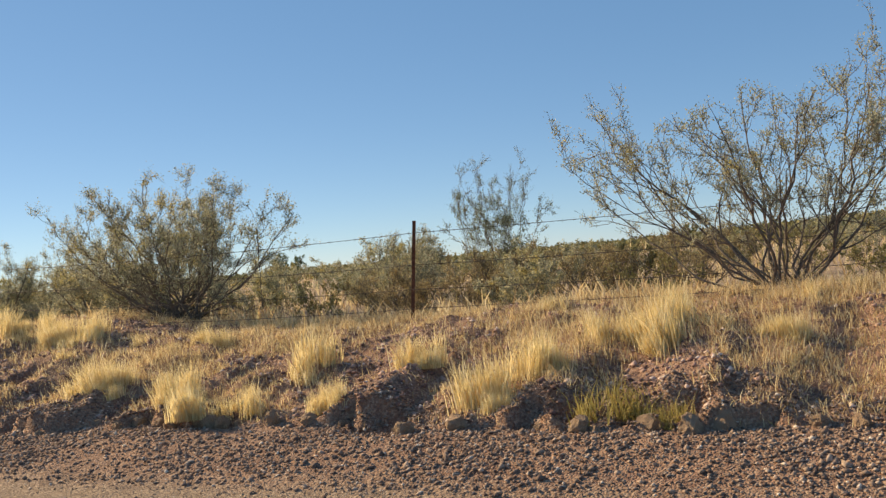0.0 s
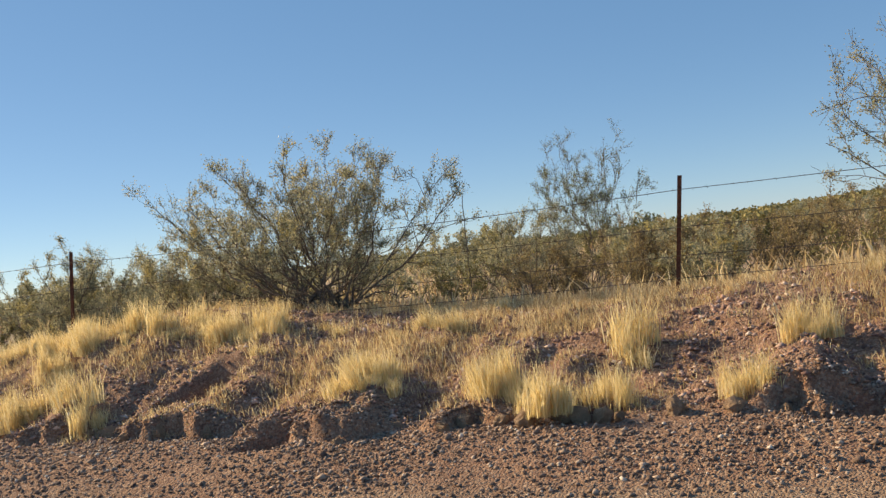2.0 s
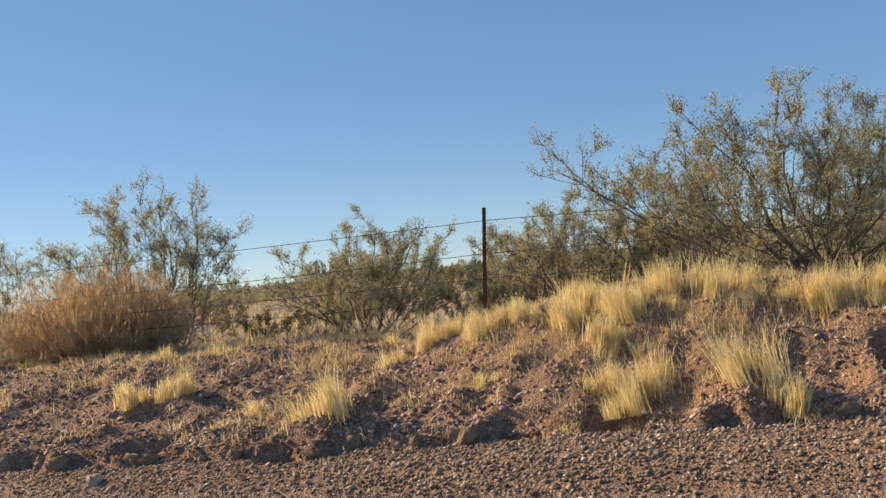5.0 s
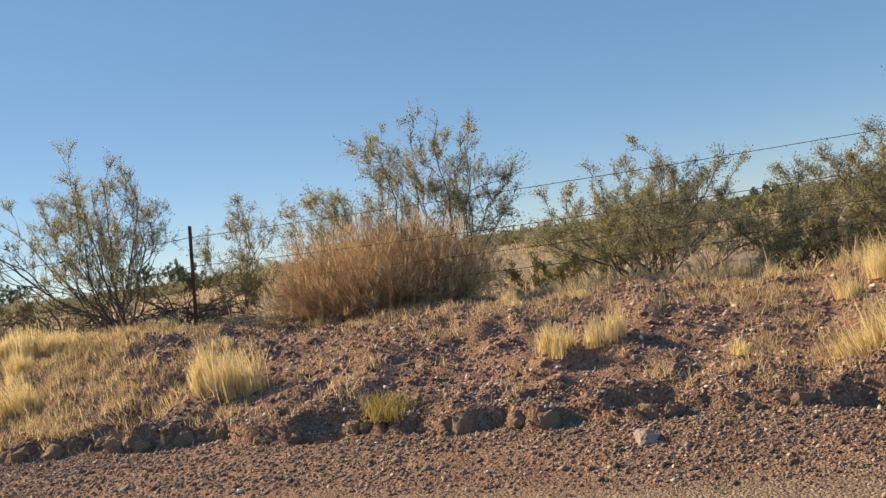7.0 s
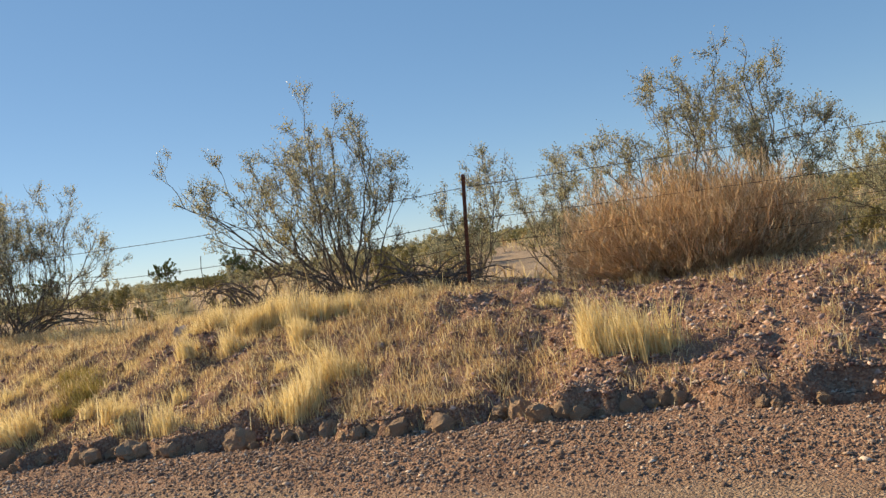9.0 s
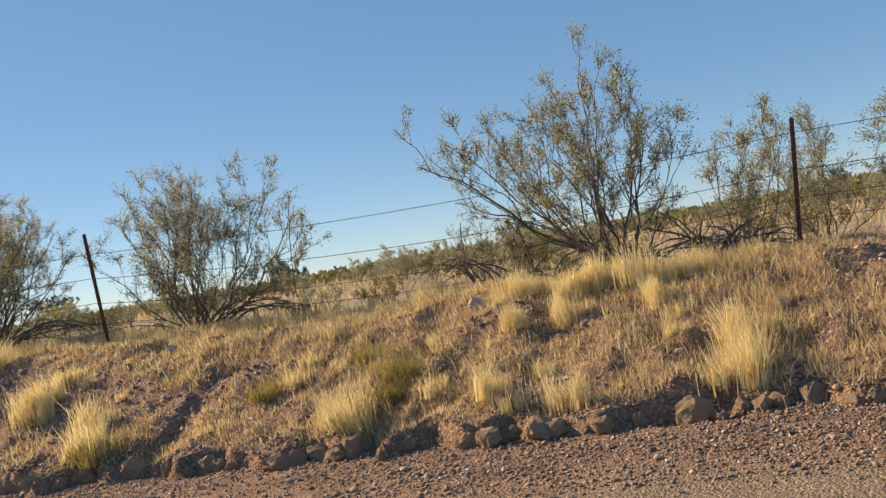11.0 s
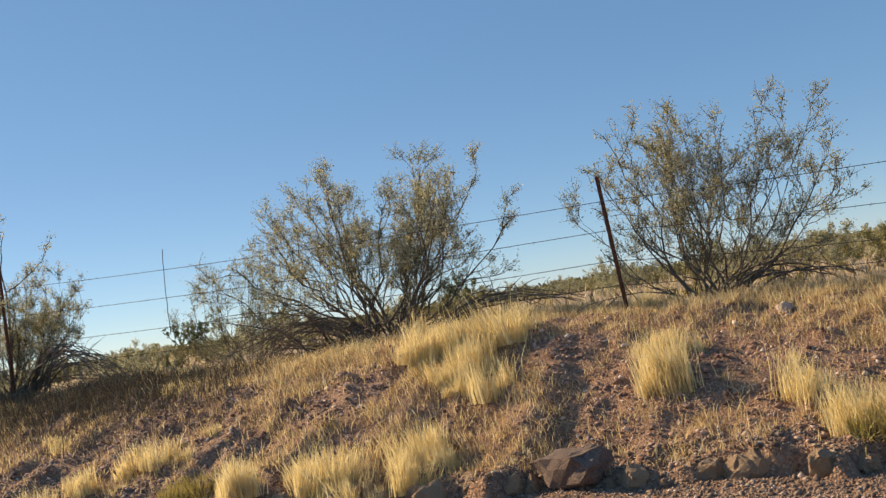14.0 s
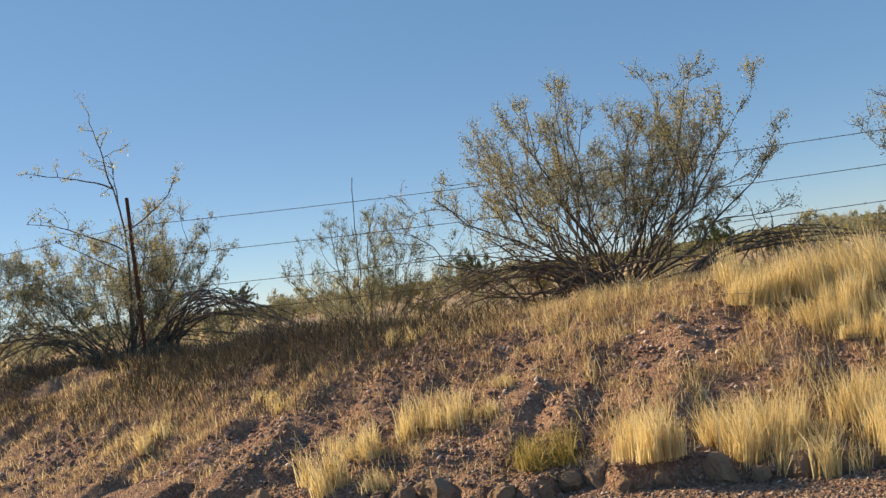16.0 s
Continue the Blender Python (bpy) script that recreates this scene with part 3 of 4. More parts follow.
def russet_shrub(x, y, wide, deep, tall, seed, n):
    """A dense dome of fine dry twigs."""
    rng = np.random.default_rng(seed)
    thing = tagged(new("dry_shrub"), "dense russet dry shrub of fine leafless twigs", "shrub")
    thing.matrix_basis = pose(x, y, at(x, y) - 0.04)
    core = []
    for k in range(n):
        az, q = rng.uniform(0, 2 * np.pi), math.sqrt(rng.uniform(0, 1))
        start = np.array([math.cos(az) * wide * 0.55 * q, math.sin(az) * deep * 0.5 * q, 0])
        goal = np.array([math.cos(az) * wide * q, math.sin(az) * deep * q, tall * math.sqrt(1 - 0.85 * q * q) * rng.uniform(0.55, 1.0)])
        line = grow(rng, start, goal - start, np.linalg.norm(goal - start), 6, 0.24, 0.05)
        core.append((line, np.linspace(0.005, 0.002, 6)))
    v, f = tubes(core, 3)
    piece("twigwork", mesh_of("twigwork", v, f, M_RUSSET), thing)
    tips = np.array([c[0][rng.integers(2, 6)] for c in core for _ in range(17)])
    m = len(tips)
    v, f = blades(rng, tips + rng.normal(0, 0.02, (m, 3)), rng.uniform(0.04, 0.13, m), 0.0035, 1.0)
    piece("seed_fluff", mesh_of("seed_fluff", v, f, M_RUSSET), thing)


russet_shrub(-18.35, 9.7, 1.65, 0.9, 1.45, 21, 2200)

def dead_brush(x, y, wide, n, seed, label):
    """A low tangle of dead, arching branches."""
    rng = np.random.default_rng(seed)
    thing = tagged(new("dead_brush"), label, "dead brush")
    thing.matrix_basis = pose(x, y, at(x, y) - 0.02)
    side = []
    for k in range(n):
        az = rng.uniform(0, 2 * np.pi)
        line = grow(rng, np.array([rng.normal(0, 0.25), rng.normal(0, 0.15), 0.02]), np.array([np.cos(az), np.sin(az) * 0.6, rng.uniform(0.4, 1.1)]), wide * rng.uniform(0.5, 1.2), 9, 0.13, -0.13)
        line[:, 2] = np.maximum(line[:, 2], 0.03)
        piece("branch", mesh_of("branch", *tubes([(line, np.linspace(0.018, 0.004, 9))], 5), M_BARK if k % 3 else M_DEAD, True), thing)
        for _ in range(7):
            i = rng.integers(2, 8)
            side.append((grow(rng, line[i], unit(line[i] - line[i - 1] + rng.normal(0, 0.6, 3)), rng.uniform(0.15, 0.5), 6, 0.2, -0.05), np.linspace(0.006, 0.002, 6)))
    tagged(piece("twigwork", mesh_of("twigwork", *tubes(side, 4), M_DEAD), thing), kind="stuff")


dead_brush(-21.6, 10.1, 1.1, 26, 61, "dark tangle of dead branches beside a fence post")
dead_brush(-23.4, 9.8, 1.0, 20, 62, "dark tangle of dead branches under a creosote bush")
dead_brush(-33.2, 9.75, 1.4, 18, 64, "fallen dead branches under a wide creosote bush")
dead_brush(-9.3, 9.9, 1.2, 16, 65, "dark dead branches at the base of a bush")


def arched_branches(x, y, dx, dy, spread, peak, n, seed, label):
    """Dead limbs that spring from a bush and arch over to the ground beside it."""
    rng = np.random.default_rng(seed)
    z0 = at(x, y)
    thing = tagged(new("dead_brush"), label, "dead brush")
    thing.matrix_basis = pose(x, y, z0)
    side = []
    for k in range(n):
        a = np.array([rng.normal(0, 0.15), rng.normal(0, 0.12), 0.1])
        c = np.array([dx * rng.uniform(0.55, 1.1), dy + rng.normal(0, spread), 0])
        c[2] = at(x + c[0], y + c[1]) - z0 + rng.uniform(0.0, 0.25)
        b = (a + c) / 2 * np.array([0.85, 0.85, 1]) + np.array([0, 0, peak * rng.uniform(1.1, 2.2)])
        line = crooked(rng, a, b, c, 13, 0.009)
        r = rng.uniform(0.009, 0.018)
        piece("branch", mesh_of("branch", *tubes([(line, np.linspace(r, 0.004, 13))], 5), M_BARK if k % 3 else M_DEAD, True), thing)
        for _ in range(6):
            i = rng.integers(4, 12)
            side.append((grow(rng, line[i], unit(line[i] - line[i - 1] + rng.normal(0, 0.5, 3)), rng.uniform(0.15, 0.45), 6, 0.18, -0.10), np.linspace(0.006, 0.002, 6)))
    tagged(piece("twigwork", mesh_of("twigwork", *tubes(side, 4), M_DEAD), thing), kind="stuff")


arched_branches(-38.4, 9.3, 2.3, -0.4, 0.3, 0.62, 20, 71, "dark arching dead branches beside a ragged bush")
arched_branches(-39.4, 9.2, -1.8, -0.2, 0.4, 0.5, 12, 72, "dark arching dead branches under a ragged bush")
arched_branches(-32.6, 9.7, -2.0, -0.3, 0.3, 0.42, 14, 73, "dark dead branches arching down from a wide bush")
arched_branches(-31.6, 9.7, 1.9, 0.1, 0.35, 0.30, 10, 74, "low dead branches arching out of a wide bush")
arched_branches(-28.2, 9.9, 1.4, 0.1, 0.3, 0.25, 8, 75, "low dead branches under a fan-shaped bush")
arched_branches(-24.3, 10.2, -1.0, 0.0, 0.3, 0.35, 8, 76, "grey fallen branches beside a tall bush")

# ---- scrub on the flat behind the fence ----
for x, y, size, seed in ((-5.3, 13.0, 1.0, 121), (-3.7, 13.4, 0.95, 122), (-6.6, 12.3, 0.8, 123), (-2.4, 15.0, 1.1, 124)):
    shrub("brown_bush", x, y, "brown-olive half-leafless desert bush behind the fence", seed, leaf=M_BROWN, tall=1.2 * size, wide=1.15 * size, deep=0.9 * size, stems=13, branches=5, twigs=5, leaves=13, leaf_size=0.015, low=0.6, bare=0.25, top_leaf=0.08)

LOW = "scrub on the flat"
low_shrubs = [
    shrub("scrub_bush", -11.5, 15.0, "low rounded olive desert bush on the flat", 201, group=LOW, joined=True, tall=1.25, wide=1.1, deep=1.0, stems=9, branches=4, twigs=3, leaves=12, leaf_size=0.026, low=0.5, top_leaf=0.05),
    shrub("scrub_bush", -5.0, 15.5, "low rounded olive desert bush on the flat", 202, group=LOW, joined=True, tall=1.45, wide=1.0, deep=1.0, stems=9, branches=4, twigs=3, leaves=12, leaf_size=0.026, low=0.5, top_leaf=0.05),
    shrub("scrub_bush", -12.8, 13.6, "low rounded olive desert bush on the flat", 203, group=LOW, joined=True, tall=1.0, wide=1.2, deep=1.1, stems=9, branches=4, twigs=3, leaves=12, leaf_size=0.026, low=0.6, top_leaf=0.05, leaf=M_SCRUB),
    shrub("scrub_bush", -20.5, 15.6, "dry brownish desert bush on the flat", 204, group=LOW, joined=True, tall=0.9, wide=0.9, deep=0.9, stems=9, branches=4, twigs=3, leaves=9, leaf_size=0.024, low=0.6, bare=0.3, top_leaf=0.05, leaf=M_SCRUB, bark=M_DEAD),
]


for x, y, size, seed in ((-81.7, 62.0, 0.95, 131), (-13.5, 85.0, 0.6, 132), (-44.6, 40.0, 0.6, 133), (-33.7, 48.0, 0.6, 134), (-106.0, 110.0, 1.3, 135)):
    shrub("mesquite_tree", x, y, "far round-crowned dark green desert tree", seed, category="tree", group="far trees", leaf=M_MESQUITE, joined=True, tall=3.4 * size, wide=2.2 * size, deep=2.0 * size, stems=12, branches=5, twigs=3, leaves=26, leaf_size=0.05 * size, low=0.55, top_leaf=0.02, thick=0.06)


def build_scrub():
    rng = np.random.default_rng(33)
    count = 0
    for _ in range(4000):
        y = 11.6 + 46 * rng.uniform(0, 1) ** 1.5
        x = rng.uniform(-34 - 1.3 * y, 3 + 0.2 * y)
        busy = 0.62 if x > -24 else 0.55 + 0.012 * max(0, y - 14)
        if value_noise(x * 0.16, y * 0.16, 9) + 0.5 > busy + 0.12 or rng.uniform() > busy:
            continue
        if y < 13.0 and x < -19:
            continue
        size = rng.uniform(0.6, 1.15) * (1.0 if y > 16 else 0.8)
        copy_thing(low_shrubs[rng.integers(0, 4)], pose(x, y, at(x, y) - 0.03, 0, 0, rng.uniform(0, 360)) @ Matrix.Scale(size, 4))
        count += 1
        if count > 270:
            break
    # far scrub, one mass of small clumps
    n, k = 5200, 40
    y = 55 + 420 * rng.uniform(0, 1, n) ** 1.8
    x = rng.uniform(-40 - 1.35 * y, 8 + 0.25 * y)
    z = height(x, y)
    wide = rng.uniform(1.0, 2.4, n) * (1 + y / 300)
    tall = rng.uniform(0.5, 1.1, n)
    az, q = rng.uniform(0, 2 * np.pi, (n, k)), np.sqrt(rng.uniform(0, 1, (n, k)))
    px = x[:, None] + np.cos(az) * q * wide[:, None]
    py = y[:, None] + np.sin(az) * q * wide[:, None]
    pz = z[:, None] + tall[:, None] * rng.uniform(0, 1, (n, k)) * np.sqrt(1 - 0.8 * q * q)
    c = np.stack([px, py, pz], -1).reshape(-1, 3)
    m = len(c)
    d = rng.normal(0, 1, (m, 3))
    d /= np.linalg.norm(d, axis=1, keepdims=True)
    e = np.cross(d, rng.normal(0, 1, (m, 3)))
    e /= np.linalg.norm(e, axis=1, keepdims=True)
    size = np.repeat(0.12 * (1 + y / 200), k)[:, None] * rng.uniform(0.6, 1.4, (m, 1))
    v = np.stack([c - d * size, c + e * size * 0.7, c + d * size, c - e * size * 0.7], 1).reshape(-1, 3)
    far = new("distant_scrub", mesh_of("distant_scrub", v, np.arange(m * 4).reshape(m, 4), M_SCRUB))
    tagged(far, "distant olive desert scrub reaching the horizon", "scrub", kind="stuff")

    # low dry herbs between the bushes
    n = 30000
    y = 10.2 + 40 * rng.uniform(0, 1, n) ** 1.7
    x = rng.uniform(-36 - 1.3 * y, 3 + 0.2 * y)
    keep = fbm(x * 0.35, y * 0.35, 97) > np.where(x < -24, 0.12, -0.05)
    x, y = x[keep], y[keep]
    v, f = blades(rng, np.stack([x, y, height(x, y) - 0.02], 1), rng.uniform(0.08, 0.3, len(x)), 0.010, 0.7)
    v = v.reshape(-1, 6, 3)
    mid = v.mean(axis=1, keepdims=True)
    mid[:, :, 2] = v[:, :1, 2]
    v = mid + (v - mid) * (1 + np.repeat(y[:, None, None], 3, axis=2) / 22)
    herbs = new("dry_herbs", mesh_of("dry_herbs", v.reshape(-1, 3), f, M_TAN))
    tagged(herbs, "low dry olive and tan herbs on the desert flat", "herbs", kind="stuff")


build_scrub()


# ---- loose stones and clods at the foot of the bank ----
def foot_line(x):
    return float(foot_of(np.array([x]))[0])


def rock_mesh(name, seed, mat, squash=0.75, points=30):
    """An angular, broken block: the hull of points strewn in a rough box, its edges knocked off."""
    rng = np.random.default_rng(seed)
    p = rng.normal(0, 1, (points, 3))
    p /= np.max(np.abs(p), axis=1, keepdims=True) ** 0.55 * np.linalg.norm(p, axis=1, keepdims=True) ** 0.45
    p *= rng.uniform(0.75, 1.05, (points, 1)) * np.array([1.0, rng.uniform(0.7, 1.0), squash])
    bm = bmesh.new()
    for q in p:
        bm.verts.new(q)
    res = bmesh.ops.convex_hull(bm, input=bm.verts)
    bmesh.ops.delete(bm, geom=[g for g in res["geom_interior"] if isinstance(g, bmesh.types.BMVert)], context="VERTS")
    bmesh.ops.subdivide_edges(bm, edges=bm.edges[:], cuts=2, use_grid_fill=True)
    for v in bm.verts:
        v.co *= 1 + 0.24 * noise.noise(v.co * 2.2 + Vector((seed, 0, 0))) + 0.12 * noise.noise(v.co * 5.5 + Vector((0, seed, 0)))
    bmesh.ops.recalc_face_normals(bm, faces=bm.faces)
    me = bpy.data.meshes.new(name)
    bm.to_mesh(me)
    bm.free()
    me.materials.append(mat)
    return me


def build_clods():
    rng = np.random.default_rng(44)
    kinds = [rock_mesh("earth_clod", 300 + k, M_CLOD, 0.85) for k in range(9)]
    x = 2.0
    while x > -37:
        x -= rng.uniform(0.12, 0.45) * (0.6 if x < -11 else 0.9)
        y = foot_line(x) + rng.uniform(-0.06, 0.08)
        size = rng.uniform(0.035, 0.11) * (1.2 if x < -19 else 0.9)
        ob = new("earth_clod", kinds[rng.integers(0, 9)])
        ob.matrix_basis = pose(x, y, at(x, y - 0.12) + size * 0.4, rng.uniform(-25, 25), rng.uniform(-25, 25), rng.uniform(0, 360)) @ Matrix.Diagonal((size * rng.uniform(0.8, 1.2), size, size * rng.uniform(0.85, 1.3), 1))
        tagged(ob, "crumbling brown earth clod at the foot of the bank", "earth clod", "clods along the bank foot")


build_clods()


def single_rock(x, y, size, mat, seed, label, flat=0.7):
    ob = new("rock", rock_mesh("rock", seed, mat, flat))
    ob.matrix_basis = pose(x, y, at(x, y) + size * 0.15, 8, -6, seed * 37) @ Matrix.Scale(size, 4)
    tagged(ob, label, "rock")


single_rock(-24.5, 6.1, 0.10, M_PALE_ROCK, 401, "pale pinkish rock lying among the clods")
single_rock(-14.64, 5.22, 0.085, M_PALE_ROCK, 402, "pale rounded stone on the gravel shoulder")
single_rock(-21.06, 7.29, 0.06, M_PALE_ROCK, 403, "small white stone on the bank")
single_rock(-23.8, 8.0, 0.11, M_PALE_ROCK, 406, "grey-pink stone in the dry grass")
single_rock(-27.5, 8.1, 0.09, M_PALE_ROCK, 407, "pale stone half sunk in the bank")
single_rock(-28.9, 5.88, 0.31, M_DARK_ROCK, 408, "dark brown boulder half buried at the bank foot", 0.42)
single_rock(-30.2, 6.15, 0.13, M_DARK_ROCK, 405, "dark brown stone at the bank foot", 0.6)


def grassiness(x, y):
    along = np.interp(x, (-45, -36, -33, -30, -24, -21.5, -19, -14.5, -12.5, -8, 5), (0.8, 0.95, 1.5, 1.7, 1.5, 0.95, 0.5, 0.45, 0.95, 0.9, 1.05))
    patch = np.clip(0.62 + 1.6 * fbm(x * 0.8, y * 1.1, 81, 3) + 1.2 * fbm(x * 2.6, y * 2.6, 86, 2), 0.04, 1.3)
    return along * patch * np.where(in_hollow(x, y), 0.06, 1.0)


def build_gravel():
    rng = np.random.default_rng(55)
    n = 150000
    xs = rng.uniform(-35, 3, n)
    ys = 4.2 + 2.0 * rng.uniform(0, 1, n) ** 0.8
    keep = rng.uniform(0, 1, n) < np.clip((ys - 4.3) / 0.6, 0.15, 1) * np.clip(0.75 + fbm(xs * 0.9, ys * 1.4, 85), 0.25, 1)
    xs, ys = xs[keep], ys[keep]
    sizes = (0.007 + 0.0145 * rng.uniform(0, 1, len(xs)) ** 2.4) * np.where(xs > -13, 0.98, 0.82) * np.where(ys < 4.6, 0.7, 1.0) + 0.014 * (rng.uniform(0, 1, len(xs)) > 0.985)
    v, f = scatter_stones(rng, xs, ys, sizes)
    tagged(new("gravel", mesh_of("gravel", v, f, M_GRAVEL)), "loose grey-brown gravel on the road shoulder", "gravel", kind="stuff")
    n = 105000
    xs = rng.uniform(-38, 4, n)
    ys = rng.uniform(5.9, 9.6, n)
    keep = rng.uniform(0, 1, n) < np.clip(1.25 - grassiness(xs, ys), 0.15, 1)
    xs, ys = xs[keep], ys[keep]
    sizes = 0.007 + 0.026 * rng.uniform(0, 1, len(xs)) ** 3.4
    v, f = scatter_stones(rng, xs, ys, sizes)
    tagged(new("bank_rubble", mesh_of("bank_rubble", v, f, M_RUBBLE)), "reddish brown rubble strewn over the bank", "rubble", kind="stuff")


build_gravel()


# ---- dry grass ----
def build_stubble():
    rng = np.random.default_rng(66)
    n = 290000
    xs = rng.uniform(-44, 5, n)
    ys = rng.uniform(5.7, 10.4, n)
    foot = np.interp(xs, FOOT_X, FOOT_Y)
    want = grassiness(xs, ys) * (0.6 + 0.4 * step(7.4, 8.3, ys)) * step(foot, foot + 0.25, ys)
    keep = rng.uniform(0, 1, n) < want
    xs, ys = xs[keep], ys[keep]
    cx, cy = rng.uniform(-44, 5, 15000), rng.uniform(5.95, 10.2, 15000)
    keep = rng.uniform(0, 1, 15000) < grassiness(cx, cy) * 0.85
    cx, cy = np.repeat(cx[keep], 17), np.repeat(cy[keep], 17)
    many = len(cx)
    xs = np.concatenate([xs, cx + rng.normal(0, 0.05, many)])
    ys = np.concatenate([ys, cy + rng.normal(0, 0.05, many)])
    base = np.stack([xs, ys, height(xs, ys) - 0.01], 1)
    tall = rng.uniform(0.035, 0.115, len(xs)) * (0.9 + 0.1 * step(7.6, 8.4, ys)) * (1 + 0.8 * np.clip(fbm(xs * 0.9, ys * 0.9, 91), -0.4, 0.6))
    tall[-many:] *= np.repeat(rng.uniform(0.8, 1.8, many // 17), 17)
    v, f = blades(rng, base, tall, 0.0038, 0.6)
    tagged(new("dry_stubble", mesh_of("dry_stubble", v, f, M_TAN)), "short dry orange-tan grass covering the bank", "grass", kind="stuff")


build_stubble()


def build_shade_stalks():
    """Added dark stalks whose colour stands in for bush shade on the bank."""
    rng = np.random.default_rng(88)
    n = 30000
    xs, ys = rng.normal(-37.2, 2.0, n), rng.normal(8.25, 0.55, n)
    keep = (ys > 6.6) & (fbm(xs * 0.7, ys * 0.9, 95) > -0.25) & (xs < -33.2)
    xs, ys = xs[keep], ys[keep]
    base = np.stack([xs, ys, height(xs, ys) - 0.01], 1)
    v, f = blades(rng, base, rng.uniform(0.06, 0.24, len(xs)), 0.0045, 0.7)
    tagged(new("shade_stalks", mesh_of("shade_stalks", v, f, M_SHADE_STALKS)), "added dark grey-brown stalks standing in for the ragged bush's shade", "plant litter", kind="stuff")


build_shade_stalks()


def tuft_mesh(seed, n, radius, tall, lean):
    """Upright bunches of unequal height that share one lean, with a few long stalks."""
    rng = np.random.default_rng(seed)
    parts = []
    sway = rng.normal(0, 0.10, 2)
    for _ in range(rng.integers(5, 9)):
        m = int(n / 7 * rng.uniform(0.5, 1.5))
        a, q = rng.uniform(0, 2 * np.pi), math.sqrt(rng.uniform(0, 1)) * radius
        base = np.array([math.cos(a) * q, math.sin(a) * q, -0.05]) + np.stack([rng.normal(0, radius * 0.22, m), rng.normal(0, radius * 0.22, m), np.zeros(m)], 1)
        long = tall * rng.uniform(0.6, 1.15) * rng.uniform(0.3, 1.0, m) ** 0.7
        long[: m // 12] *= 1.35
        v, f = blades(rng, base, long, 0.0040, lean, 0.22)
        own = rng.normal(0, 0.06, 2)
        v[:, 0] += (sway[0] + own[0]) * v[:, 2]
        v[:, 1] += (sway[1] + own[1]) * v[:, 2]
        parts.append((v, f))
    return mesh_of("grass_tuft", *merge(parts), M_GOLD)


M_FORB = plant_material("yellow_green_forb", [(0.0, (0.26, 0.21, 0.06)), (0.5, (0.42, 0.34, 0.11)), (1.0, (0.56, 0.45, 0.18))], 0.7, 0.35)
FORBS = [(-1.6, 5.94), (-1.18, 5.8), (-16.7, 6.02), (-24.33, 6.97), (-24.67, 7.31), (-32.41, 5.89), (-24.28, 6.71), (-25.63, 6.91), (-26.85, 6.1)]
TUFTS_EAST = [(-5.88, 6.27), (-6.92, 6.36), (-3.97, 6.04), (-2.7, 6.18), (-2.38, 6.47), (-1.75, 7.27), (-1.52, 7.03), (-6.9, 8.01), (-4.97, 7.15), (-3.5, 6.94), (-0.46, 7.19), (-1.37, 7.58), (-5.8, 6.28), (-5.59, 6.14), (-5.35, 5.83), (-6.86, 6.42), (-7.01, 6.31), (-9.92, 6.44), (-10.68, 6.65), (-10.81, 6.35), (-9.25, 7.79), (-4.95, 6.12), (-10.86, 7.73), (-10.7, 8.06), (-11.03, 6.67), (-11.09, 7.34), (-12.41, 8.2)]
TUFTS_MIDDLE = [(-13.24, 6.29), (-18.83, 7.03), (-21.97, 7.63), (-22.85, 8.04), (-21.73, 8.05), (-18.92, 6.91), (-18.6, 6.9), (-22.65, 6.1), (-21.29, 6.89), (-23.28, 7.48), (-15.45, 6.79), (-24.82, 9.2), (-23.51, 8.14), (-22.9, 7.9), (-22.61, 8.12), (-22.14, 8.09), (-24.43, 6.18), (-23.27, 6.24), (-21.52, 6.21)]
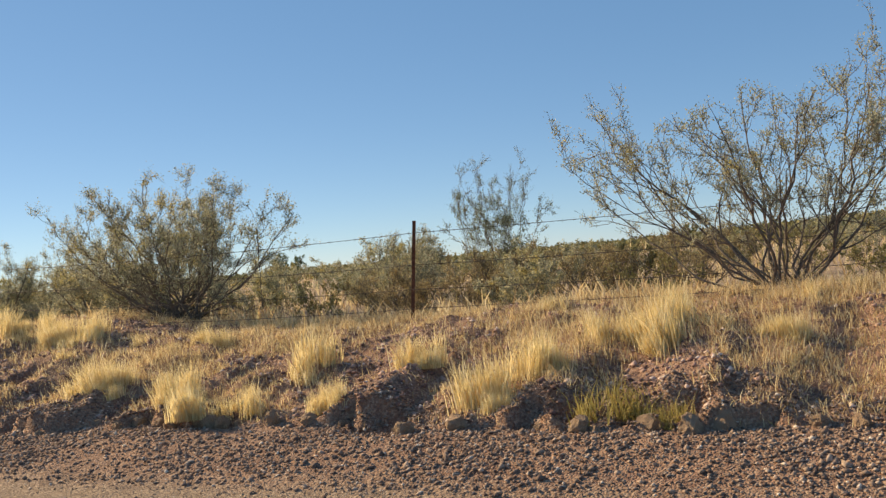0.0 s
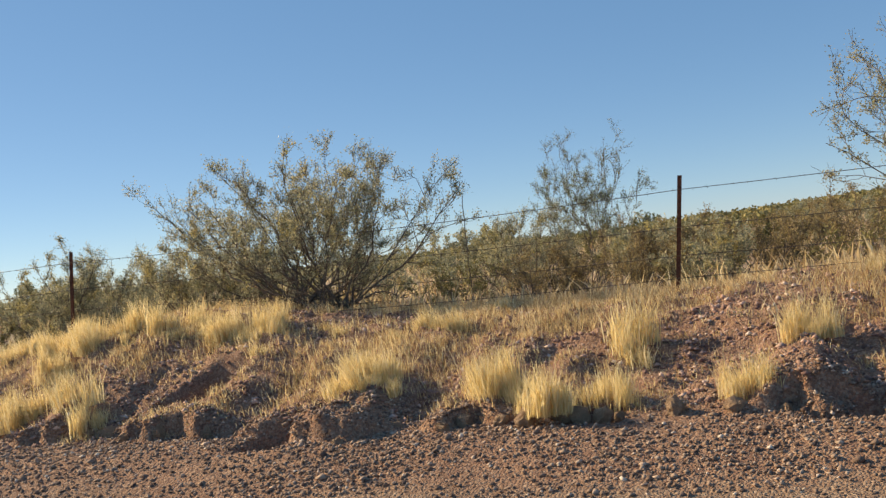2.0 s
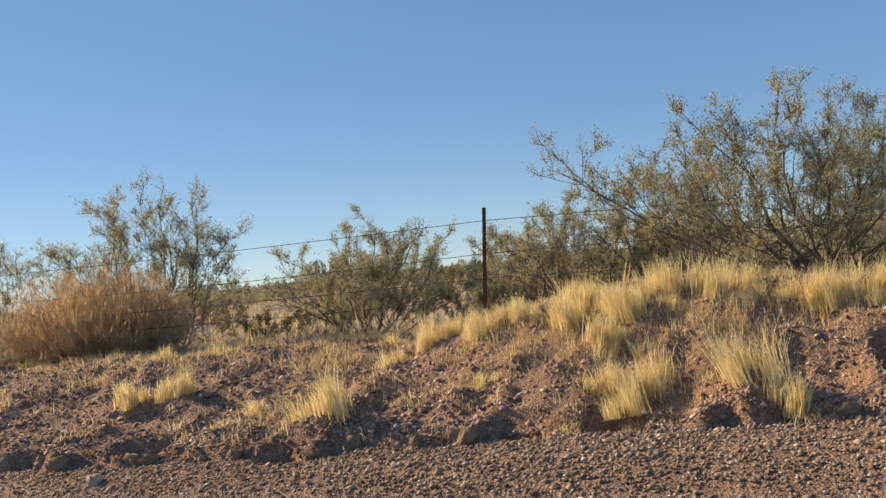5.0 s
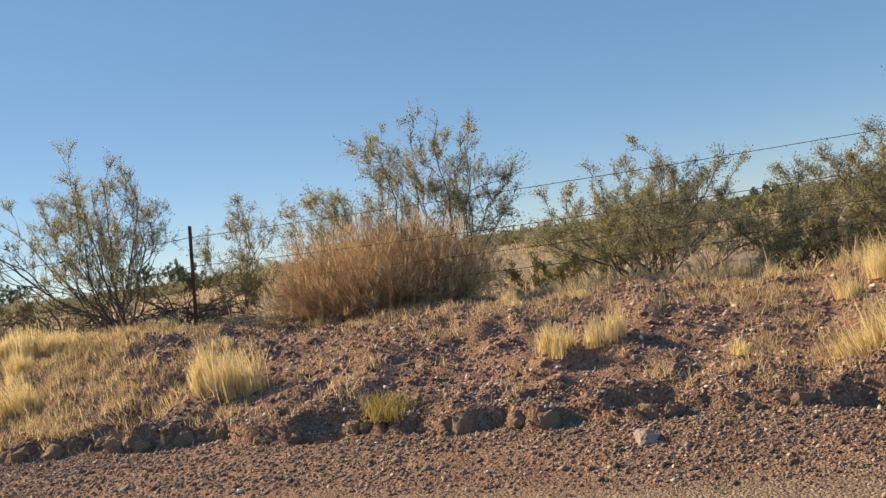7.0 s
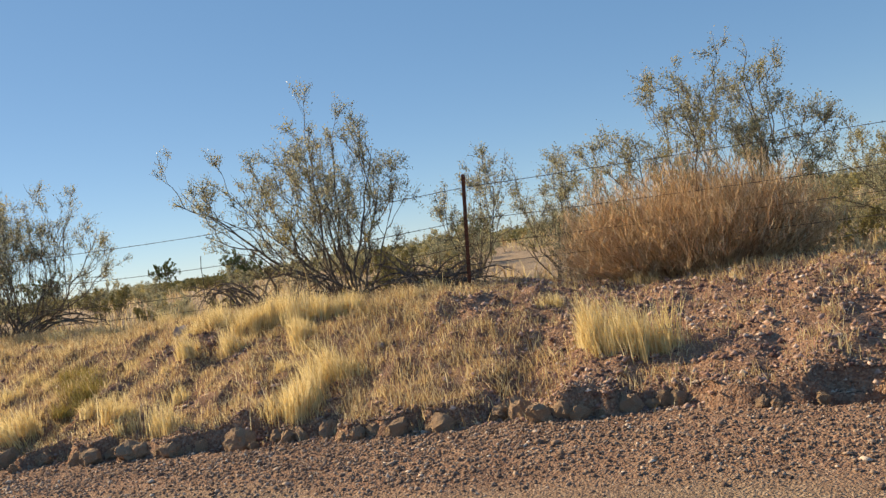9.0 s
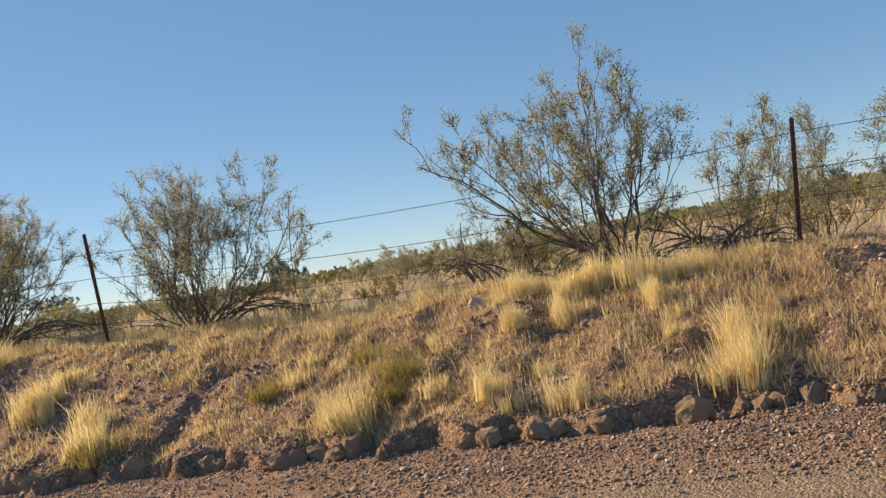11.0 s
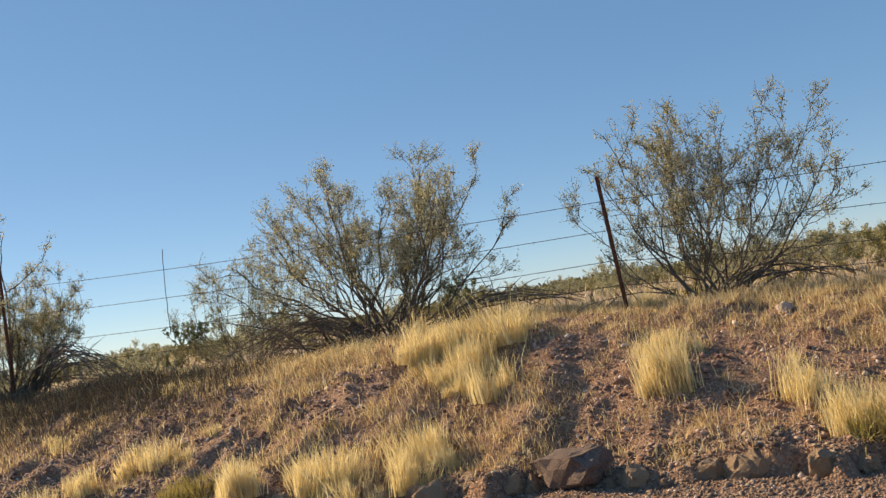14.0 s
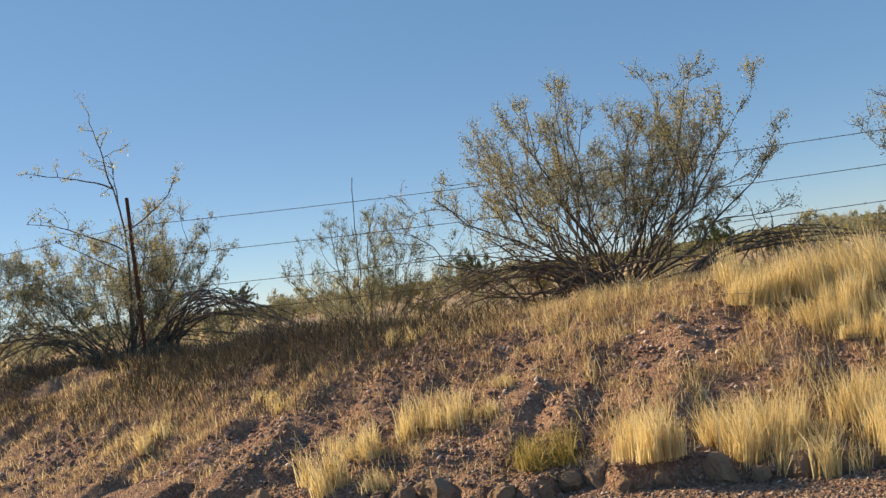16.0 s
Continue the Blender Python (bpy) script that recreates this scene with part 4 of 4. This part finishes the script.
TUFTS_WEST = [(-27.08, 6.13), (-28.4, 6.87), (-30.73, 7.81), (-30.33, 7.8), (-30.07, 7.96), (-30.92, 5.92), (-30.33, 6.35), (-29.94, 7.06), (-28.43, 7.2), (-27.41, 6.61), (-27.11, 6.11), (-30.91, 7.73), (-30.36, 7.54), (-31.0, 5.79), (-31.69, 5.62), (-30.19, 5.94), (-31.13, 8.07), (-30.46, 7.86), (-30.41, 7.22), (-31.15, 5.88), (-31.64, 5.54), (-30.32, 6.29), (-34.07, 5.61), (-33.97, 6.04), (-33.31, 6.48)]


def build_tufts():
    rng = np.random.default_rng(77)
    kinds = [tuft_mesh(500 + k, 520, 0.21, 0.42, 0.11) for k in range(6)] + [tuft_mesh(510 + k, 230, 0.15, 0.24, 0.18) for k in range(6)]

    def put(me, x, y, size):
        ob = new("grass_tuft", me)
        ob.matrix_basis = pose(x, y, at(x, y), rng.uniform(-8, 8), rng.uniform(-8, 8), rng.uniform(0, 360)) @ Matrix.Scale(size, 4)
        tagged(ob, "pale straw-yellow tuft of dry bunch grass on the bank", "grass tuft", "bunch grass on the bank")

    for x, y in TUFTS_EAST + TUFTS_MIDDLE + TUFTS_WEST:
        put(kinds[rng.integers(0, 6)], x, y, rng.uniform(0.65, 1.15))
        for _ in range(1):
            put(kinds[rng.integers(0, 12)], x + rng.normal(0, 0.22), y + rng.normal(0, 0.12), rng.uniform(0.5, 0.9))
    for _ in range(26):
        x = rng.uniform(-13.4, -8.6)
        put(kinds[rng.integers(0, 12)], x, rng.uniform(7.75, 8.5), rng.uniform(0.5, 0.95))
    made = 0
    while made < 122:
        x, y = rng.uniform(-43, 4), rng.uniform(6.3, 9.3)
        if rng.uniform() < grassiness(np.array([x]), np.array([y]))[0] * (0.5 if y < 7.8 else 1):
            put(kinds[6 + rng.integers(0, 6)], x, y, rng.uniform(0.4, 1.0))
            made += 1

    weed = tuft_mesh(530, 420, 0.20, 0.24, 0.55)
    weed.materials[0] = M_FORB
    for x, y in FORBS:
        ob = new("weed", weed)
        ob.matrix_basis = pose(x, y, at(x, y), 0, 0, rng.uniform(0, 360)) @ Matrix.Scale(rng.uniform(0.8, 1.2), 4)
        tagged(ob, "low yellow-green weed on the bank", "weed", "weeds on the bank")


build_tufts()
